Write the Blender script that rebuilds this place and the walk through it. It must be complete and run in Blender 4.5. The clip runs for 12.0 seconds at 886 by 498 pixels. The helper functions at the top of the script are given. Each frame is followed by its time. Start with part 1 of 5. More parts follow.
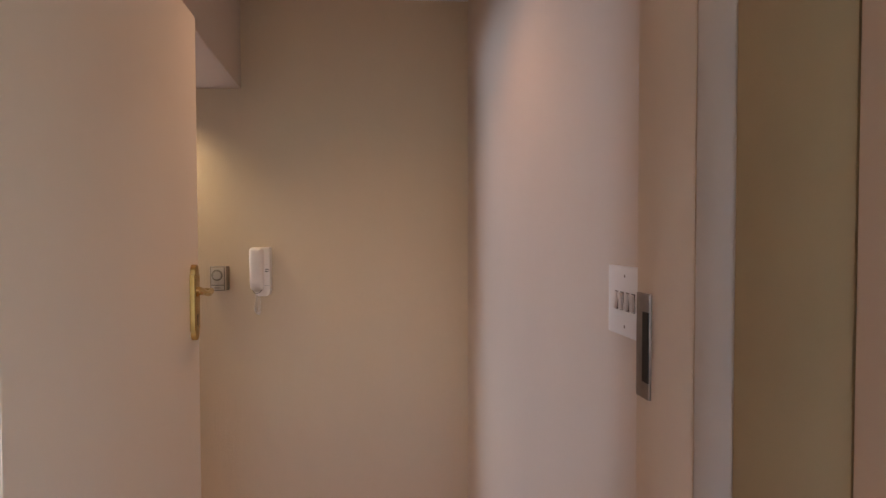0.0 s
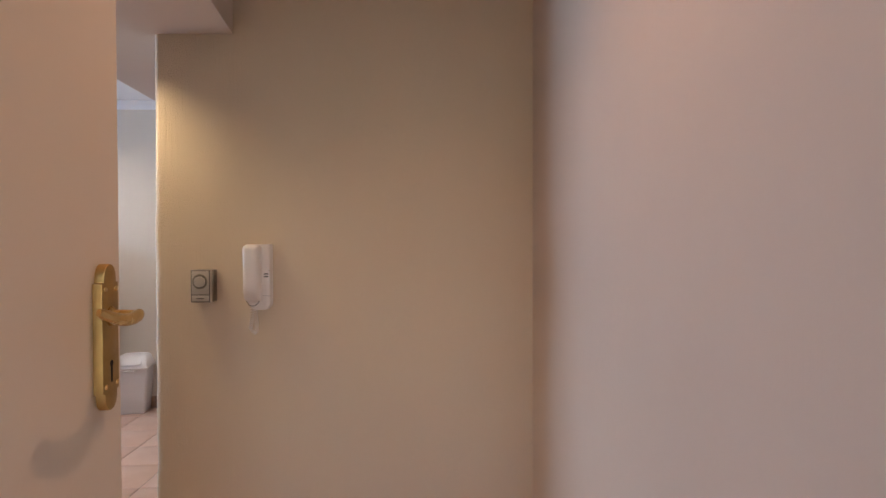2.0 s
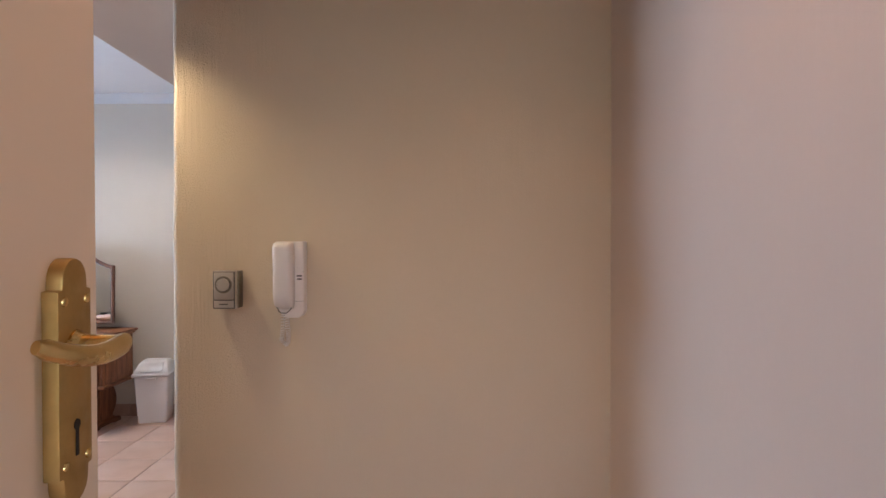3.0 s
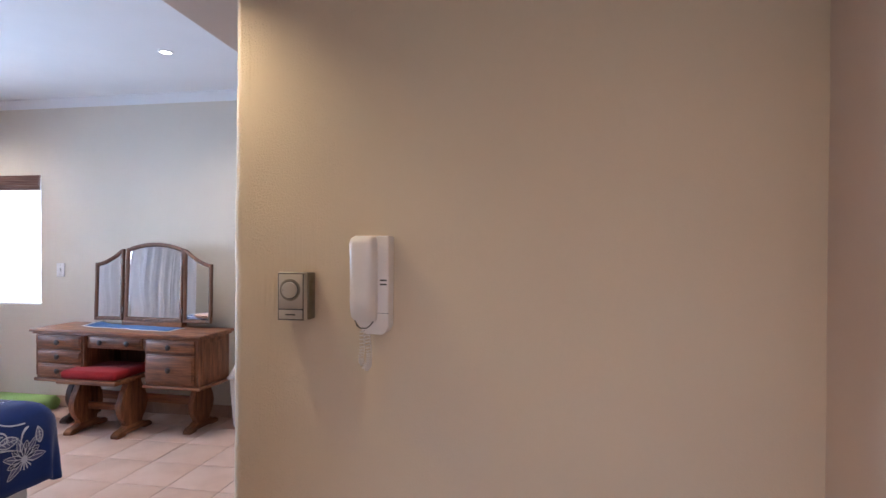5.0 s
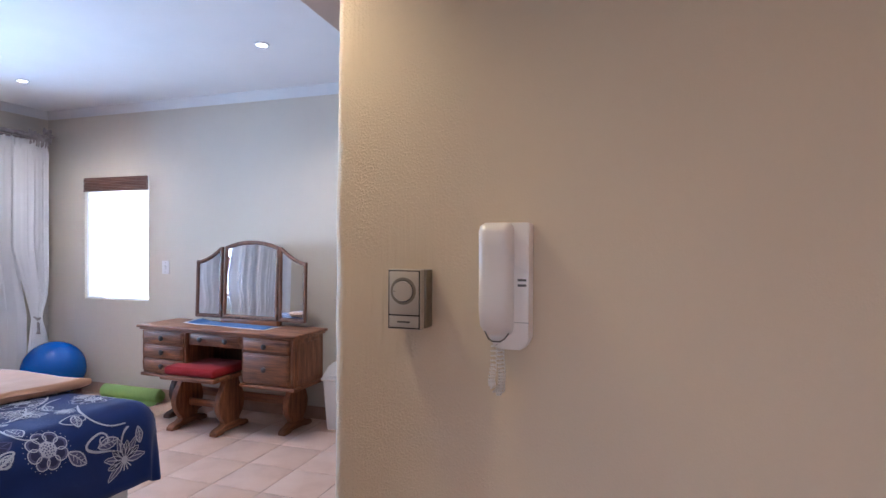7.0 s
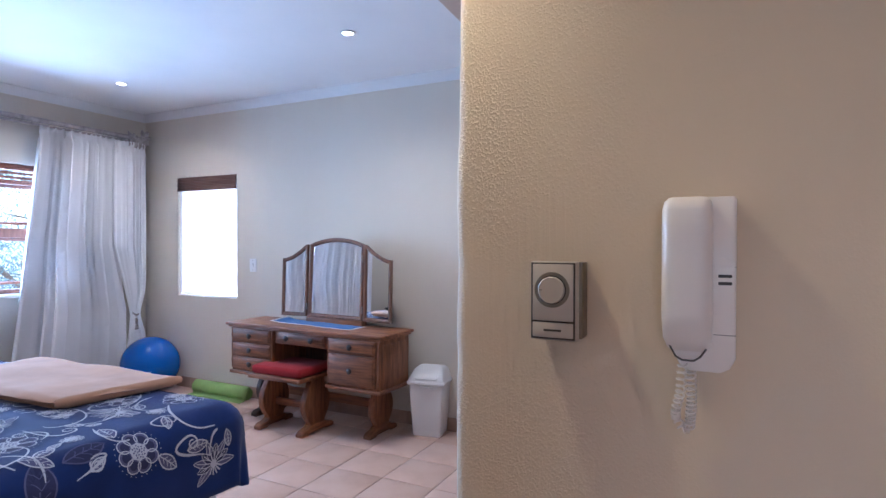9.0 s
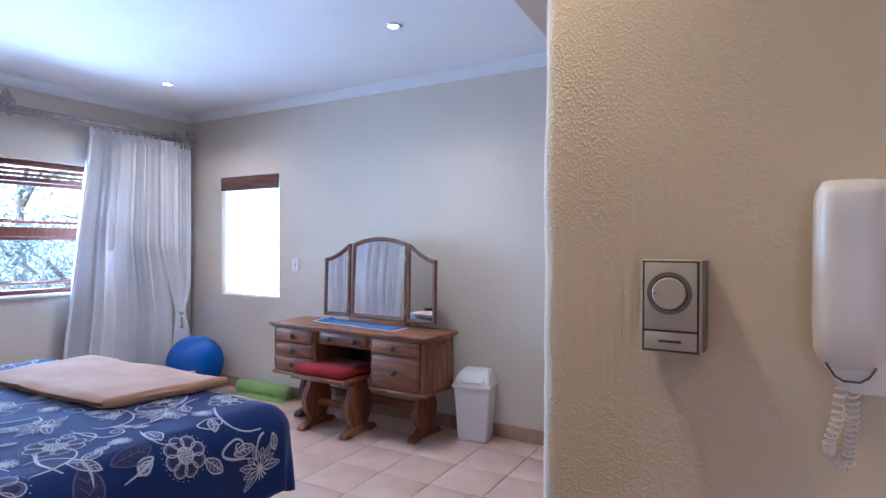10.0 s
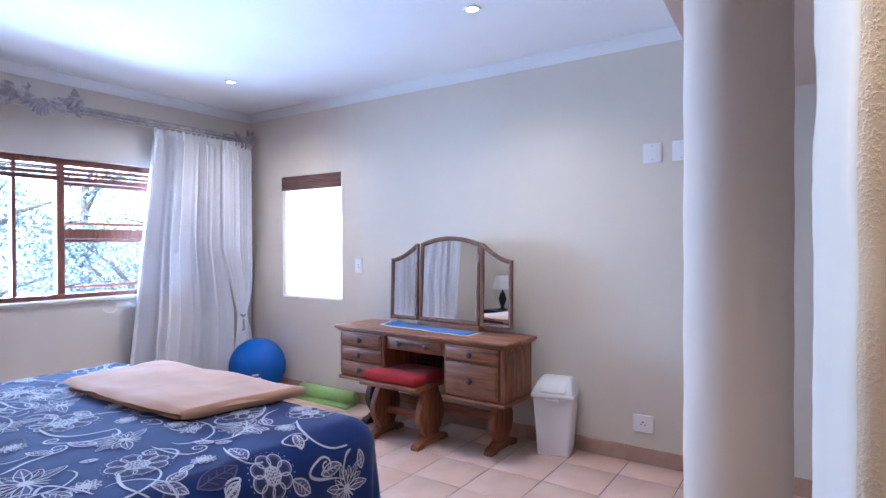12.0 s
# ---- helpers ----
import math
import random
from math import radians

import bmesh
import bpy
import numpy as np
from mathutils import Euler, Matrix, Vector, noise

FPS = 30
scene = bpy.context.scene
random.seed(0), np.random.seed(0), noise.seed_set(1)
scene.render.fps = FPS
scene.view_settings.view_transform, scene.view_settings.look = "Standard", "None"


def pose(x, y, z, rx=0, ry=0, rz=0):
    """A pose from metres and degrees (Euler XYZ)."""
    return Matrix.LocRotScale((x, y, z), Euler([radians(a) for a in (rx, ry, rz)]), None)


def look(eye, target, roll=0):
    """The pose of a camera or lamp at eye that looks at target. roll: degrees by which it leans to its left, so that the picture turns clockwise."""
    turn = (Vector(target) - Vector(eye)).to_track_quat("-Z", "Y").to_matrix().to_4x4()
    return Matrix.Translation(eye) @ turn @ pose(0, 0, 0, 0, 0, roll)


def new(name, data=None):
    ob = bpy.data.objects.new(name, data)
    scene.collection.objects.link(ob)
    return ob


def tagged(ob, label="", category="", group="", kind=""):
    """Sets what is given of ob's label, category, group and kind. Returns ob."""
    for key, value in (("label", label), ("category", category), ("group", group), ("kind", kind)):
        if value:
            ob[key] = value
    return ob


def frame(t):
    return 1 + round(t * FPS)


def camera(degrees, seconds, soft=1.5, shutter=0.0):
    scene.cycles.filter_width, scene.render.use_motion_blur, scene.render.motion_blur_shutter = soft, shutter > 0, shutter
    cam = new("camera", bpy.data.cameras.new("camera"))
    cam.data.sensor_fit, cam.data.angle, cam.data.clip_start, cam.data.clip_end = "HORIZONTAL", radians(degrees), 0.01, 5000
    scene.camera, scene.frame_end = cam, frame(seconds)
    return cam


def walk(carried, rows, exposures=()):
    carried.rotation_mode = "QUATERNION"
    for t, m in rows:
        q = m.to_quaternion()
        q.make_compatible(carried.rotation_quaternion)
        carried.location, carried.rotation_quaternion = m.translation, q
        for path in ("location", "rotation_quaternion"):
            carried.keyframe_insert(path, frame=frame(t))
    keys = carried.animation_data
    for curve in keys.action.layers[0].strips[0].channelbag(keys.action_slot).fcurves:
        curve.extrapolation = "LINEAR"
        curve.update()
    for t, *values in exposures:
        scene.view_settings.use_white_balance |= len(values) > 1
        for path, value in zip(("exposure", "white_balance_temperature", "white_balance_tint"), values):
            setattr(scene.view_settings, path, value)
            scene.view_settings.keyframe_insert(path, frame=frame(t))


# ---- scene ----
cam = camera(76.7, 12.0)
PATH = [
    (0, (0.775, -2.717, 1.485), (0.88, -0.72, 1.431), -0.1),
    (0.5, (0.749, -2.523, 1.468), (0.854, -0.526, 1.425), -0.2),
    (1, (0.723, -2.362, 1.457), (0.823, -0.365, 1.416), -0.2),
    (1.5, (0.687, -2.18, 1.459), (0.779, -0.182, 1.421), 0.0),
    (2, (0.641, -2.029, 1.441), (0.708, -0.03, 1.405), -0.1),
    (2.5, (0.572, -1.874, 1.425), (0.613, 0.126, 1.396), -0.1),
    (4.5, (0.467, -1.369, 1.418), (0.211, 0.614, 1.397), 0.1),
    (5, (0.448, -1.285, 1.403), (0.094, 0.683, 1.386), 0.3),
    (5.5, (0.404, -1.195, 1.391), (-0.036, 0.756, 1.373), 0.2),
    (6, (0.361, -1.122, 1.388), (-0.151, 0.812, 1.372), 0.3),
    (6.5, (0.319, -1.065, 1.388), (-0.261, 0.848, 1.37), 0.3),
    (7, (0.268, -1.024, 1.382), (-0.375, 0.87, 1.365), 0.3),
    (9, (0.07, -0.836, 1.358), (-0.816, 0.957, 1.341), 0.2),
    (9.5, (0.017, -0.805, 1.352), (-0.928, 0.957, 1.335), 0.2),
    (10, (-0.049, -0.765, 1.351), (-1.045, 0.969, 1.334), 0.2),
    (10.5, (-0.124, -0.738, 1.353), (-1.159, 0.973, 1.335), 0.1),
    (11, (-0.206, -0.721, 1.351), (-1.273, 0.97, 1.333), 0.0),
    (11.5, (-0.285, -0.703, 1.345), (-1.379, 0.972, 1.329), -0.0),
    (12, (-0.362, -0.687, 1.347), (-1.482, 0.97, 1.33), -0.2),
]
walk(cam, [(t, look(eye, target, roll)) for t, eye, target, roll in PATH],
     exposures=[(0.0, 2.40, 6550, 16), (1.5, 2.44, 6500, 17), (2.5, 2.54, 6250, 16), (5.5, 2.62, 5650, 15), (7.0, 2.60, 5400, 15),
                (9.5, 2.54, 5050, 14), (10.5, 2.62, 5050, 15), (12.0, 2.82, 5100, 17)])
SKY, SUN = 0.15, 3.6
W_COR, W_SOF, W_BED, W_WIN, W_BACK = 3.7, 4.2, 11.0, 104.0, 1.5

# ---- world, sun, large lights ----
world = bpy.data.worlds.new("sky")
scene.world = world
world.use_nodes = True
wn = world.node_tree
sky = wn.nodes.new("ShaderNodeTexSky")
sky.sky_type, sky.sun_disc = "NISHITA", False
sky.sun_elevation, sky.sun_rotation = radians(57), radians(175)
wn.links.new(sky.outputs[0], wn.nodes["Background"].inputs[0])
wn.nodes["Background"].inputs[1].default_value = SKY

sun = new("sun", bpy.data.lights.new("sun", "SUN"))
sun.data.energy, sun.data.angle, sun.data.color = SUN, radians(0.5), (1.0, 0.95, 0.88)
sun.matrix_world = look((0.8, -9, 14), (0, 0, 0))


def spot(name, at, aim, watts, cone, blend, colour, size=0.07):
    ob = new(name, bpy.data.lights.new(name, "SPOT"))
    d = ob.data
    d.energy, d.spot_size, d.spot_blend, d.color, d.shadow_soft_size = watts, radians(cone), blend, colour, size
    ob.matrix_world = look(at, aim)
    return ob


spot("corridor_light", (0.63, -0.95, 2.58), (0.62, -1.05, 0), W_COR, 124, 1.0, (1.0, 0.59, 0.35), 0.016)
spot("soffit_light", (-0.50, -0.19, 2.165), (-0.50, -0.18, 0), W_SOF, 132, 1.0, (1.0, 0.80, 0.46), 0.010)
spot("bedroom_light", (-1.922, 1.909, 2.585), (-1.922, 1.92, 0), W_BED, 148, 1.0, (1.0, 0.89, 0.74))
spot("bedroom_light", (-4.161, 2.003, 2.585), (-4.161, 2.02, 0), W_BED * 1.1, 160, 1.0, (1.0, 0.89, 0.74))
# two unseen south downlights, added on a guessed grid to light the room
spot("bedroom_light", (-1.913, -0.80, 2.57), (-1.913, -0.79, 0), W_BED * 0.4, 104, 1.0, (1.0, 0.90, 0.76))
spot("bedroom_light", (-4.137, -0.80, 2.57), (-4.137, -0.79, 0), W_BED * 0.8, 120, 1.0, (1.0, 0.90, 0.76))

# added area lamp outside the wide window, standing in for sky and paving light
day = new("window_daylight_fill", bpy.data.lights.new("window_daylight_fill", "AREA"))
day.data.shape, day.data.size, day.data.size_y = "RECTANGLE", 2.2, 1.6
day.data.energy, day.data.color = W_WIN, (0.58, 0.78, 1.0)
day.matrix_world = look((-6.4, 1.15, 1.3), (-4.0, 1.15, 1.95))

# added lamp at an unseen back-room window, for daylight from behind the doorway
back = new("back_room_daylight_fill", bpy.data.lights.new("back_room_daylight_fill", "AREA"))
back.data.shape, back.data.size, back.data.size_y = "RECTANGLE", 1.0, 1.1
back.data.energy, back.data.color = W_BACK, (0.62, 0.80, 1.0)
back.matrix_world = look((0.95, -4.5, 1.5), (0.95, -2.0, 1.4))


# ---- materials ----
class Nodes:
    """A small builder for node materials."""

    def __init__(self, name):
        self.m = bpy.data.materials.new(name)
        self.m.use_nodes = True
        self.t = self.m.node_tree
        self.b = self.t.nodes["Principled BSDF"]
        self.co = self.t.nodes.new("ShaderNodeTexCoord").outputs["Object"]

    def node(self, kind, **values):
        n = self.t.nodes.new(kind)
        for k, v in values.items():
            n.inputs[k.replace("_", " ")].default_value = v
        return n

    def link(self, a, b):
        self.t.links.new(a, b)

    def noise(self, scale, detail=4.0, stretch=(1, 1, 1), rough=0.55):
        mp = self.node("ShaderNodeMapping", Scale=stretch)
        self.link(self.co, mp.inputs["Vector"])
        n = self.node("ShaderNodeTexNoise", Scale=scale, Detail=detail, Roughness=rough)
        self.link(mp.outputs[0], n.inputs["Vector"])
        return n.outputs["Fac"]

    def ramp(self, fac, stops):
        r = self.t.nodes.new("ShaderNodeValToRGB")
        r.color_ramp.elements[0].position, r.color_ramp.elements[0].color = stops[0][0], (*stops[0][1], 1)
        r.color_ramp.elements[1].position, r.color_ramp.elements[1].color = stops[-1][0], (*stops[-1][1], 1)
        for p, c in stops[1:-1]:
            r.color_ramp.elements.new(p).color = (*c, 1)
        self.link(fac, r.inputs[0])
        return r.outputs[0]

    def mix(self, fac, a, b, mode="MIX"):
        n = self.t.nodes.new("ShaderNodeMix")
        n.data_type, n.blend_type = "RGBA", mode
        for s, v in ((0, fac), (6, a), (7, b)):
            if hasattr(v, "is_linked"):
                self.link(v, n.inputs[s])
            else:
                n.inputs[s].default_value = v if s == 0 else (*v, 1)
        return n.outputs[2]

    def add(self, a, b, wa=1.0, wb=1.0):
        n1, n2 = self.t.nodes.new("ShaderNodeMath"), self.t.nodes.new("ShaderNodeMath")
        n1.operation, n2.operation = "MULTIPLY", "MULTIPLY_ADD"
        self.link(a, n1.inputs[0])
        n1.inputs[1].default_value = wa
        self.link(b, n2.inputs[0])
        n2.inputs[1].default_value = wb
        self.link(n1.outputs[0], n2.inputs[2])
        return n2.outputs[0]

    def bump(self, height, strength, distance):
        n = self.node("ShaderNodeBump", Strength=strength, Distance=distance)
        self.link(height, n.inputs["Height"])
        self.link(n.outputs[0], self.b.inputs["Normal"])

    def set(self, colour=None, rough=None, metal=None, spec=None):
        for key, v in (("Base Color", colour), ("Roughness", rough), ("Metallic", metal), ("Specular IOR Level", spec)):
            if v is None:
                continue
            if hasattr(v, "is_linked"):
                self.link(v, self.b.inputs[key])
            else:
                self.b.inputs[key].default_value = (*v, 1) if key == "Base Color" else v
        return self


def paint(name, colour, rough=0.6, vary=0.06, bump=0.15, scale=3.0, grain=180.0, dist=0.001, stretch=(1, 1, 1)):
    n = Nodes(name)
    lo = tuple(c * (1 - vary) for c in colour)
    hi = tuple(min(1, c * (1 + vary * 0.6)) for c in colour)
    n.set(n.ramp(n.noise(scale, 5, stretch), [(0.3, lo), (0.7, hi)]), rough)
    n.bump(n.add(n.noise(grain, 3, stretch), n.noise(scale * 6, 3, stretch), 0.6, 0.4), bump, dist)
    return n.m


def plaster(name, colour, strokes, stipple, dist, coarse_x=None):
    """Painted plaster with upright brush strokes and a stippled coat."""
    n = Nodes(name)
    lo = tuple(c * 0.93 for c in colour)
    n.set(n.mix(n.noise(60, 3), n.ramp(n.noise(1.1, 6), [(0.3, lo), (0.7, colour)]),
                n.ramp(n.noise(2.6, 6, (1, 1, 0.35)), [(0.3, lo), (0.7, colour)])), 0.62, spec=0.3)
    s = n.ramp(n.noise(80, 4, (1, 1, 0.05), 0.5), [(0.44, (0, 0, 0)), (0.64, (1, 1, 1))])
    p = n.ramp(n.noise(255, 2, (1, 1, 0.8), 0.5), [(0.46, (0, 0, 0)), (0.70, (1, 1, 1))])
    s_here = n.ramp(n.noise(3.4, 3, (1, 1, 0.5)), [(0.40, (0.08, 0.08, 0.08)), (0.60, (1, 1, 1))])
    p_here = n.ramp(n.noise(3.0, 3, (1.2, 1.2, 0.7)), [(0.36, (0.12, 0.12, 0.12)), (0.62, (1, 1, 1))])
    h = n.add(n.mix(s_here, (0, 0, 0), s), n.mix(p_here, (0, 0, 0), p), strokes, stipple)
    if coarse_x is not None:               # the coarse coat ends some way along the wall
        sep = n.t.nodes.new("ShaderNodeSeparateXYZ")
        n.link(n.co, sep.inputs[0])
        edge = n.add(sep.outputs["X"], n.noise(4, 4, (1, 1, 0.5)), 1.0, 0.30)
        mr = n.t.nodes.new("ShaderNodeMapRange")
        for k, v in ((1, coarse_x - 0.16), (2, coarse_x + 0.20), (3, 1.0), (4, 0.10)):
            mr.inputs[k].default_value = v
        n.link(edge, mr.inputs[0])
        mul = n.t.nodes.new("ShaderNodeMath")
        mul.operation = "MULTIPLY"
        n.link(h, mul.inputs[0])
        n.link(mr.outputs[0], mul.inputs[1])
        h = mul.outputs[0]
    n.bump(n.add(h, n.noise(7, 3, (1, 1, 0.4)), 1.0, 0.5), 0.9, dist)
    return n.m


def wood(name, dark, light, along="x", rough=0.46, scale=1.0, coat=0.06):
    n = Nodes(name)
    st = {"x": (1.2, 14, 14), "y": (14, 1.2, 14), "z": (14, 14, 1.2)}[along]
    st = tuple(a * scale for a in st)
    g = n.noise(3.2, 8, st, 0.65)
    fine = n.noise(14, 4, tuple(a * (1.0 if a < 2 * scale else 1.8) for a in st))
    mid = tuple((a + b) / 2 for a, b in zip(dark, light))
    base = n.ramp(g, [(0.32, dark), (0.5, mid), (0.68, light)])
    base = n.mix(n.ramp(fine, [(0.4, (0.35, 0.35, 0.35)), (0.52, (0, 0, 0))]), base, tuple(c * 0.5 for c in dark))
    info = n.t.nodes.new("ShaderNodeObjectInfo")
    base = n.mix(n.ramp(info.outputs["Random"], [(0, (0.25, 0.25, 0.25)), (1, (0, 0, 0))]), base, dark)
    n.set(base, n.ramp(g, [(0.3, (rough + 0.12,) * 3), (0.7, (rough - 0.05,) * 3)]))
    n.b.inputs["Coat Weight"].default_value = coat
    n.b.inputs["Coat Roughness"].default_value = 0.3
    n.bump(fine, 0.25, 0.0006)
    return n.m


def metal(name, colour, rough, wear=0.1):
    n = Nodes(name)
    n.set(n.ramp(n.noise(35, 4), [(0.3, tuple(c * 0.8 for c in colour)), (0.7, colour)]),
          n.ramp(n.noise(60, 4), [(0.3, (max(0.05, rough - wear),) * 3), (0.7, (rough + wear,) * 3)]), 1.0)
    n.bump(n.noise(140, 3), 0.06, 0.0005)
    return n.m


def cloth(name, colour, weave=420.0, bump=0.4, vary=0.1, sheen=0.2, through_light=0.0):
    n = Nodes(name)
    n.set(n.ramp(n.noise(6, 5), [(0.3, tuple(c * (1 - vary) for c in colour)), (0.7, colour)]), 0.9, spec=0.15)
    n.b.inputs["Sheen Weight"].default_value = sheen
    n.bump(n.add(n.noise(weave, 2), n.noise(22, 4), 0.6, 0.5), bump, 0.0012)
    if through_light:
        tr = n.node("ShaderNodeBsdfTranslucent", Color=(*colour, 1))
        mx = n.node("ShaderNodeMixShader", Fac=through_light)
        n.link(n.b.outputs[0], mx.inputs[1])
        n.link(tr.outputs[0], mx.inputs[2])
        n.link(mx.outputs[0], n.t.nodes["Material Output"].inputs[0])
    return n.m


def glowing(name, colour, strength):
    n = Nodes(name)
    n.b.inputs["Emission Color"].default_value = (*colour, 1)
    n.b.inputs["Emission Strength"].default_value = strength
    n.set(colour, 0.4)
    return n.m


M_WALL_ROUGH = plaster("cream_textured_plaster", (0.67, 0.54, 0.395), 0.5, 0.95, 0.0023, -0.02)
M_WALL_COR = plaster("cream_corridor_plaster", (0.665, 0.545, 0.455), 0.10, 0.05, 0.0012)
M_WALL = plaster("pale_cream_plaster", (0.69, 0.62, 0.53), 0.10, 0.05, 0.0010)
M_CEIL = paint("white_ceiling_paint", (0.86, 0.86, 0.87), 0.7, 0.02, 0.08)
M_CORNICE = paint("white_cornice_paint", (0.76, 0.76, 0.77), 0.55, 0.02, 0.06)
M_DOOR = paint("cream_door_paint", (0.84, 0.75, 0.64), 0.42, 0.03, 0.10, 2.0, 90.0, 0.0008, (1, 1, 0.12))
M_FRAME = paint("cream_steel_frame_paint", (0.665, 0.545, 0.45), 0.45, 0.05, 0.10)
# cool daylight on the door stop put into its grey; also the keypad display
M_FRAME_GREY = paint("daylit_stop_and_display_grey", (0.60, 0.58, 0.58), 0.5, 0.06, 0.10)
# cream reveal darkened to olive: its shade is put into the colour
M_REVEAL = paint("shaded_reveal_paint", (0.42, 0.34, 0.21), 0.6, 0.10, 0.15)
M_BRASS = metal("brushed_brass", (0.50, 0.33, 0.12), 0.48)
M_BRASS_POL = metal("polished_brass", (0.75, 0.54, 0.22), 0.24, 0.06)
M_STEEL = metal("worn_steel", (0.30, 0.255, 0.235), 0.55)
M_DARK = paint("dark_hollow", (0.012, 0.010, 0.009), 0.8)
M_WHITE_PL = paint("white_plastic", (0.78, 0.76, 0.76), 0.32, 0.02, 0.04)
M_PHONE = paint("ivory_white_plastic", (0.80, 0.74, 0.70), 0.30, 0.02, 0.05)
M_GREY_PL = paint("dark_grey_slot", (0.07, 0.06, 0.055), 0.5)
M_THERMO = paint("champagne_thermostat_plastic", (0.47, 0.405, 0.33), 0.38, 0.03, 0.04)
M_THERMO_BZ = metal("dark_champagne_bezel", (0.26, 0.22, 0.17), 0.42, 0.05)
M_THERMO_LN = paint("black_brown_line", (0.03, 0.022, 0.018), 0.5)
M_WOOD = wood("honey_brown_oak", (0.090, 0.028, 0.011), (0.40, 0.148, 0.054), "x")
M_WOOD_Z = wood("honey_brown_oak_upright", (0.090, 0.028, 0.011), (0.40, 0.148, 0.054), "z")
M_WOOD_Y = wood("honey_brown_oak_deep", (0.090, 0.028, 0.011), (0.40, 0.148, 0.054), "y")
# darker copy of the desk oak, shade put into its colour
M_WOOD_SHADE = wood("shaded_oak", (0.035, 0.016, 0.010), (0.12, 0.055, 0.030), "z")
M_WOOD_MIR = wood("brown_oak_mirror_frame", (0.075, 0.028, 0.014), (0.25, 0.105, 0.052), "z")
M_KNOB = wood("dark_wood_knob", (0.014, 0.006, 0.004), (0.045, 0.018, 0.010), "z")
M_WINWOOD = wood("red_brown_window_timber", (0.12, 0.034, 0.016), (0.28, 0.092, 0.044), "z", 0.45)
M_BLIND = wood("red_brown_blind_slat", (0.10, 0.045, 0.035), (0.24, 0.11, 0.085), "x", 0.5)
M_RED = cloth("red_velvet", (0.34, 0.018, 0.020), 300, 0.5, 0.25, 0.08)
M_CURTAIN = cloth("white_curtain_cloth", (0.88, 0.86, 0.87), 500, 0.25, 0.04, 0.1, 0.10)
M_NAVY = cloth("navy_bedspread_cotton", (0.0125, 0.033, 0.155), 520, 0.7, 0.30, 0.16)
M_PRINT = cloth("silver_white_print", (0.58, 0.59, 0.68), 520, 0.3, 0.15, 0.0)
M_PRINT_MID = cloth("lilac_grey_print", (0.125, 0.125, 0.25), 520, 0.3, 0.15, 0.0)
M_PRINT_LOW = cloth("slate_blue_print", (0.040, 0.044, 0.115), 520, 0.3, 0.15, 0.1)
M_BLANKET = cloth("peach_fleece", (0.54, 0.295, 0.18), 240, 0.6, 0.20, 0.18)
M_BLUE_CLOTH = cloth("blue_runner_cotton", (0.035, 0.13, 0.36), 480, 0.5, 0.15, 0.2)
M_WHITE_CLOTH = cloth("white_cotton", (0.74, 0.73, 0.72), 480, 0.35, 0.05, 0.2)
M_BALL = paint("glossy_blue_vinyl", (0.002, 0.095, 0.42), 0.10, 0.06, 0.02)
M_MAT = paint("lime_green_foam", (0.36, 0.55, 0.17), 0.75, 0.10, 0.5, 8.0, 300.0, 0.0012)
M_ROD = paint("pewter_resin", (0.40, 0.35, 0.34), 0.45, 0.35, 0.5, 22.0, 160.0, 0.0012)
M_MIRROR = Nodes("mirror_silver").set((0.92, 0.93, 0.93), 0.015, 1.0).m
M_BEVEL = metal("bright_mirror_edge", (0.85, 0.80, 0.74), 0.18, 0.04)
M_LAMP = glowing("lamp_glow", (1.0, 0.97, 0.92), 3.0)
M_LED = glowing("yellow_indicator", (1.0, 0.72, 0.08), 2.0)
M_GROUT = paint("brown_grout", (0.30, 0.215, 0.16), 0.85, 0.12, 0.4)
M_SHADE = cloth("white_lampshade_linen", (0.78, 0.76, 0.72), 420, 0.3, 0.05, 0.1, 0.3)
M_BLACK = paint("black_brown_lacquer", (0.015, 0.013, 0.014), 0.3, 0.1, 0.05)
M_OUT_WALL = paint("white_bounce_wall_and_fence", (0.78, 0.76, 0.72), 0.8, 0.06, 0.3)
# blue-grey tint cools the light this reflector sends to the ceiling
M_BOUNCE_PAVING = paint("blue_grey_bounce_paving", (0.42, 0.46, 0.52), 0.85, 0.1, 0.3)
M_GRASS = paint("dry_lawn", (0.13, 0.16, 0.06), 0.95, 0.35, 0.8, 2.0, 90.0, 0.02)
M_BARK = paint("grey_bark", (0.13, 0.10, 0.075), 0.9, 0.3, 0.8, 6.0, 60.0, 0.01)
M_LEAF = paint("blue_green_leaf", (0.13, 0.18, 0.18), 0.5, 0.35, 0.2)

n = Nodes("pink_beige_floor_tile")
info = n.t.nodes.new("ShaderNodeObjectInfo")
cloud = n.ramp(n.noise(5, 5), [(0.3, (0.62, 0.40, 0.30)), (0.5, (0.70, 0.475, 0.37)), (0.72, (0.74, 0.53, 0.43))])
n.set(n.mix(n.ramp(info.outputs["Random"], [(0, (0, 0, 0)), (1, (0.35, 0.35, 0.35))]), cloud, (0.66, 0.455, 0.35)),
      n.ramp(n.noise(6, 3), [(0.3, (0.33,) * 3), (0.7, (0.40,) * 3)]))
n.bump(n.noise(40, 3), 0.06, 0.0006)
M_TILE = n.m
n = Nodes("pink_brown_skirting_tile")
n.set(n.ramp(n.noise(7, 6), [(0.3, (0.36, 0.23, 0.165)), (0.7, (0.50, 0.335, 0.25))]), 0.35)
n.bump(n.noise(60, 4), 0.12, 0.001)
M_SKIRT = n.m

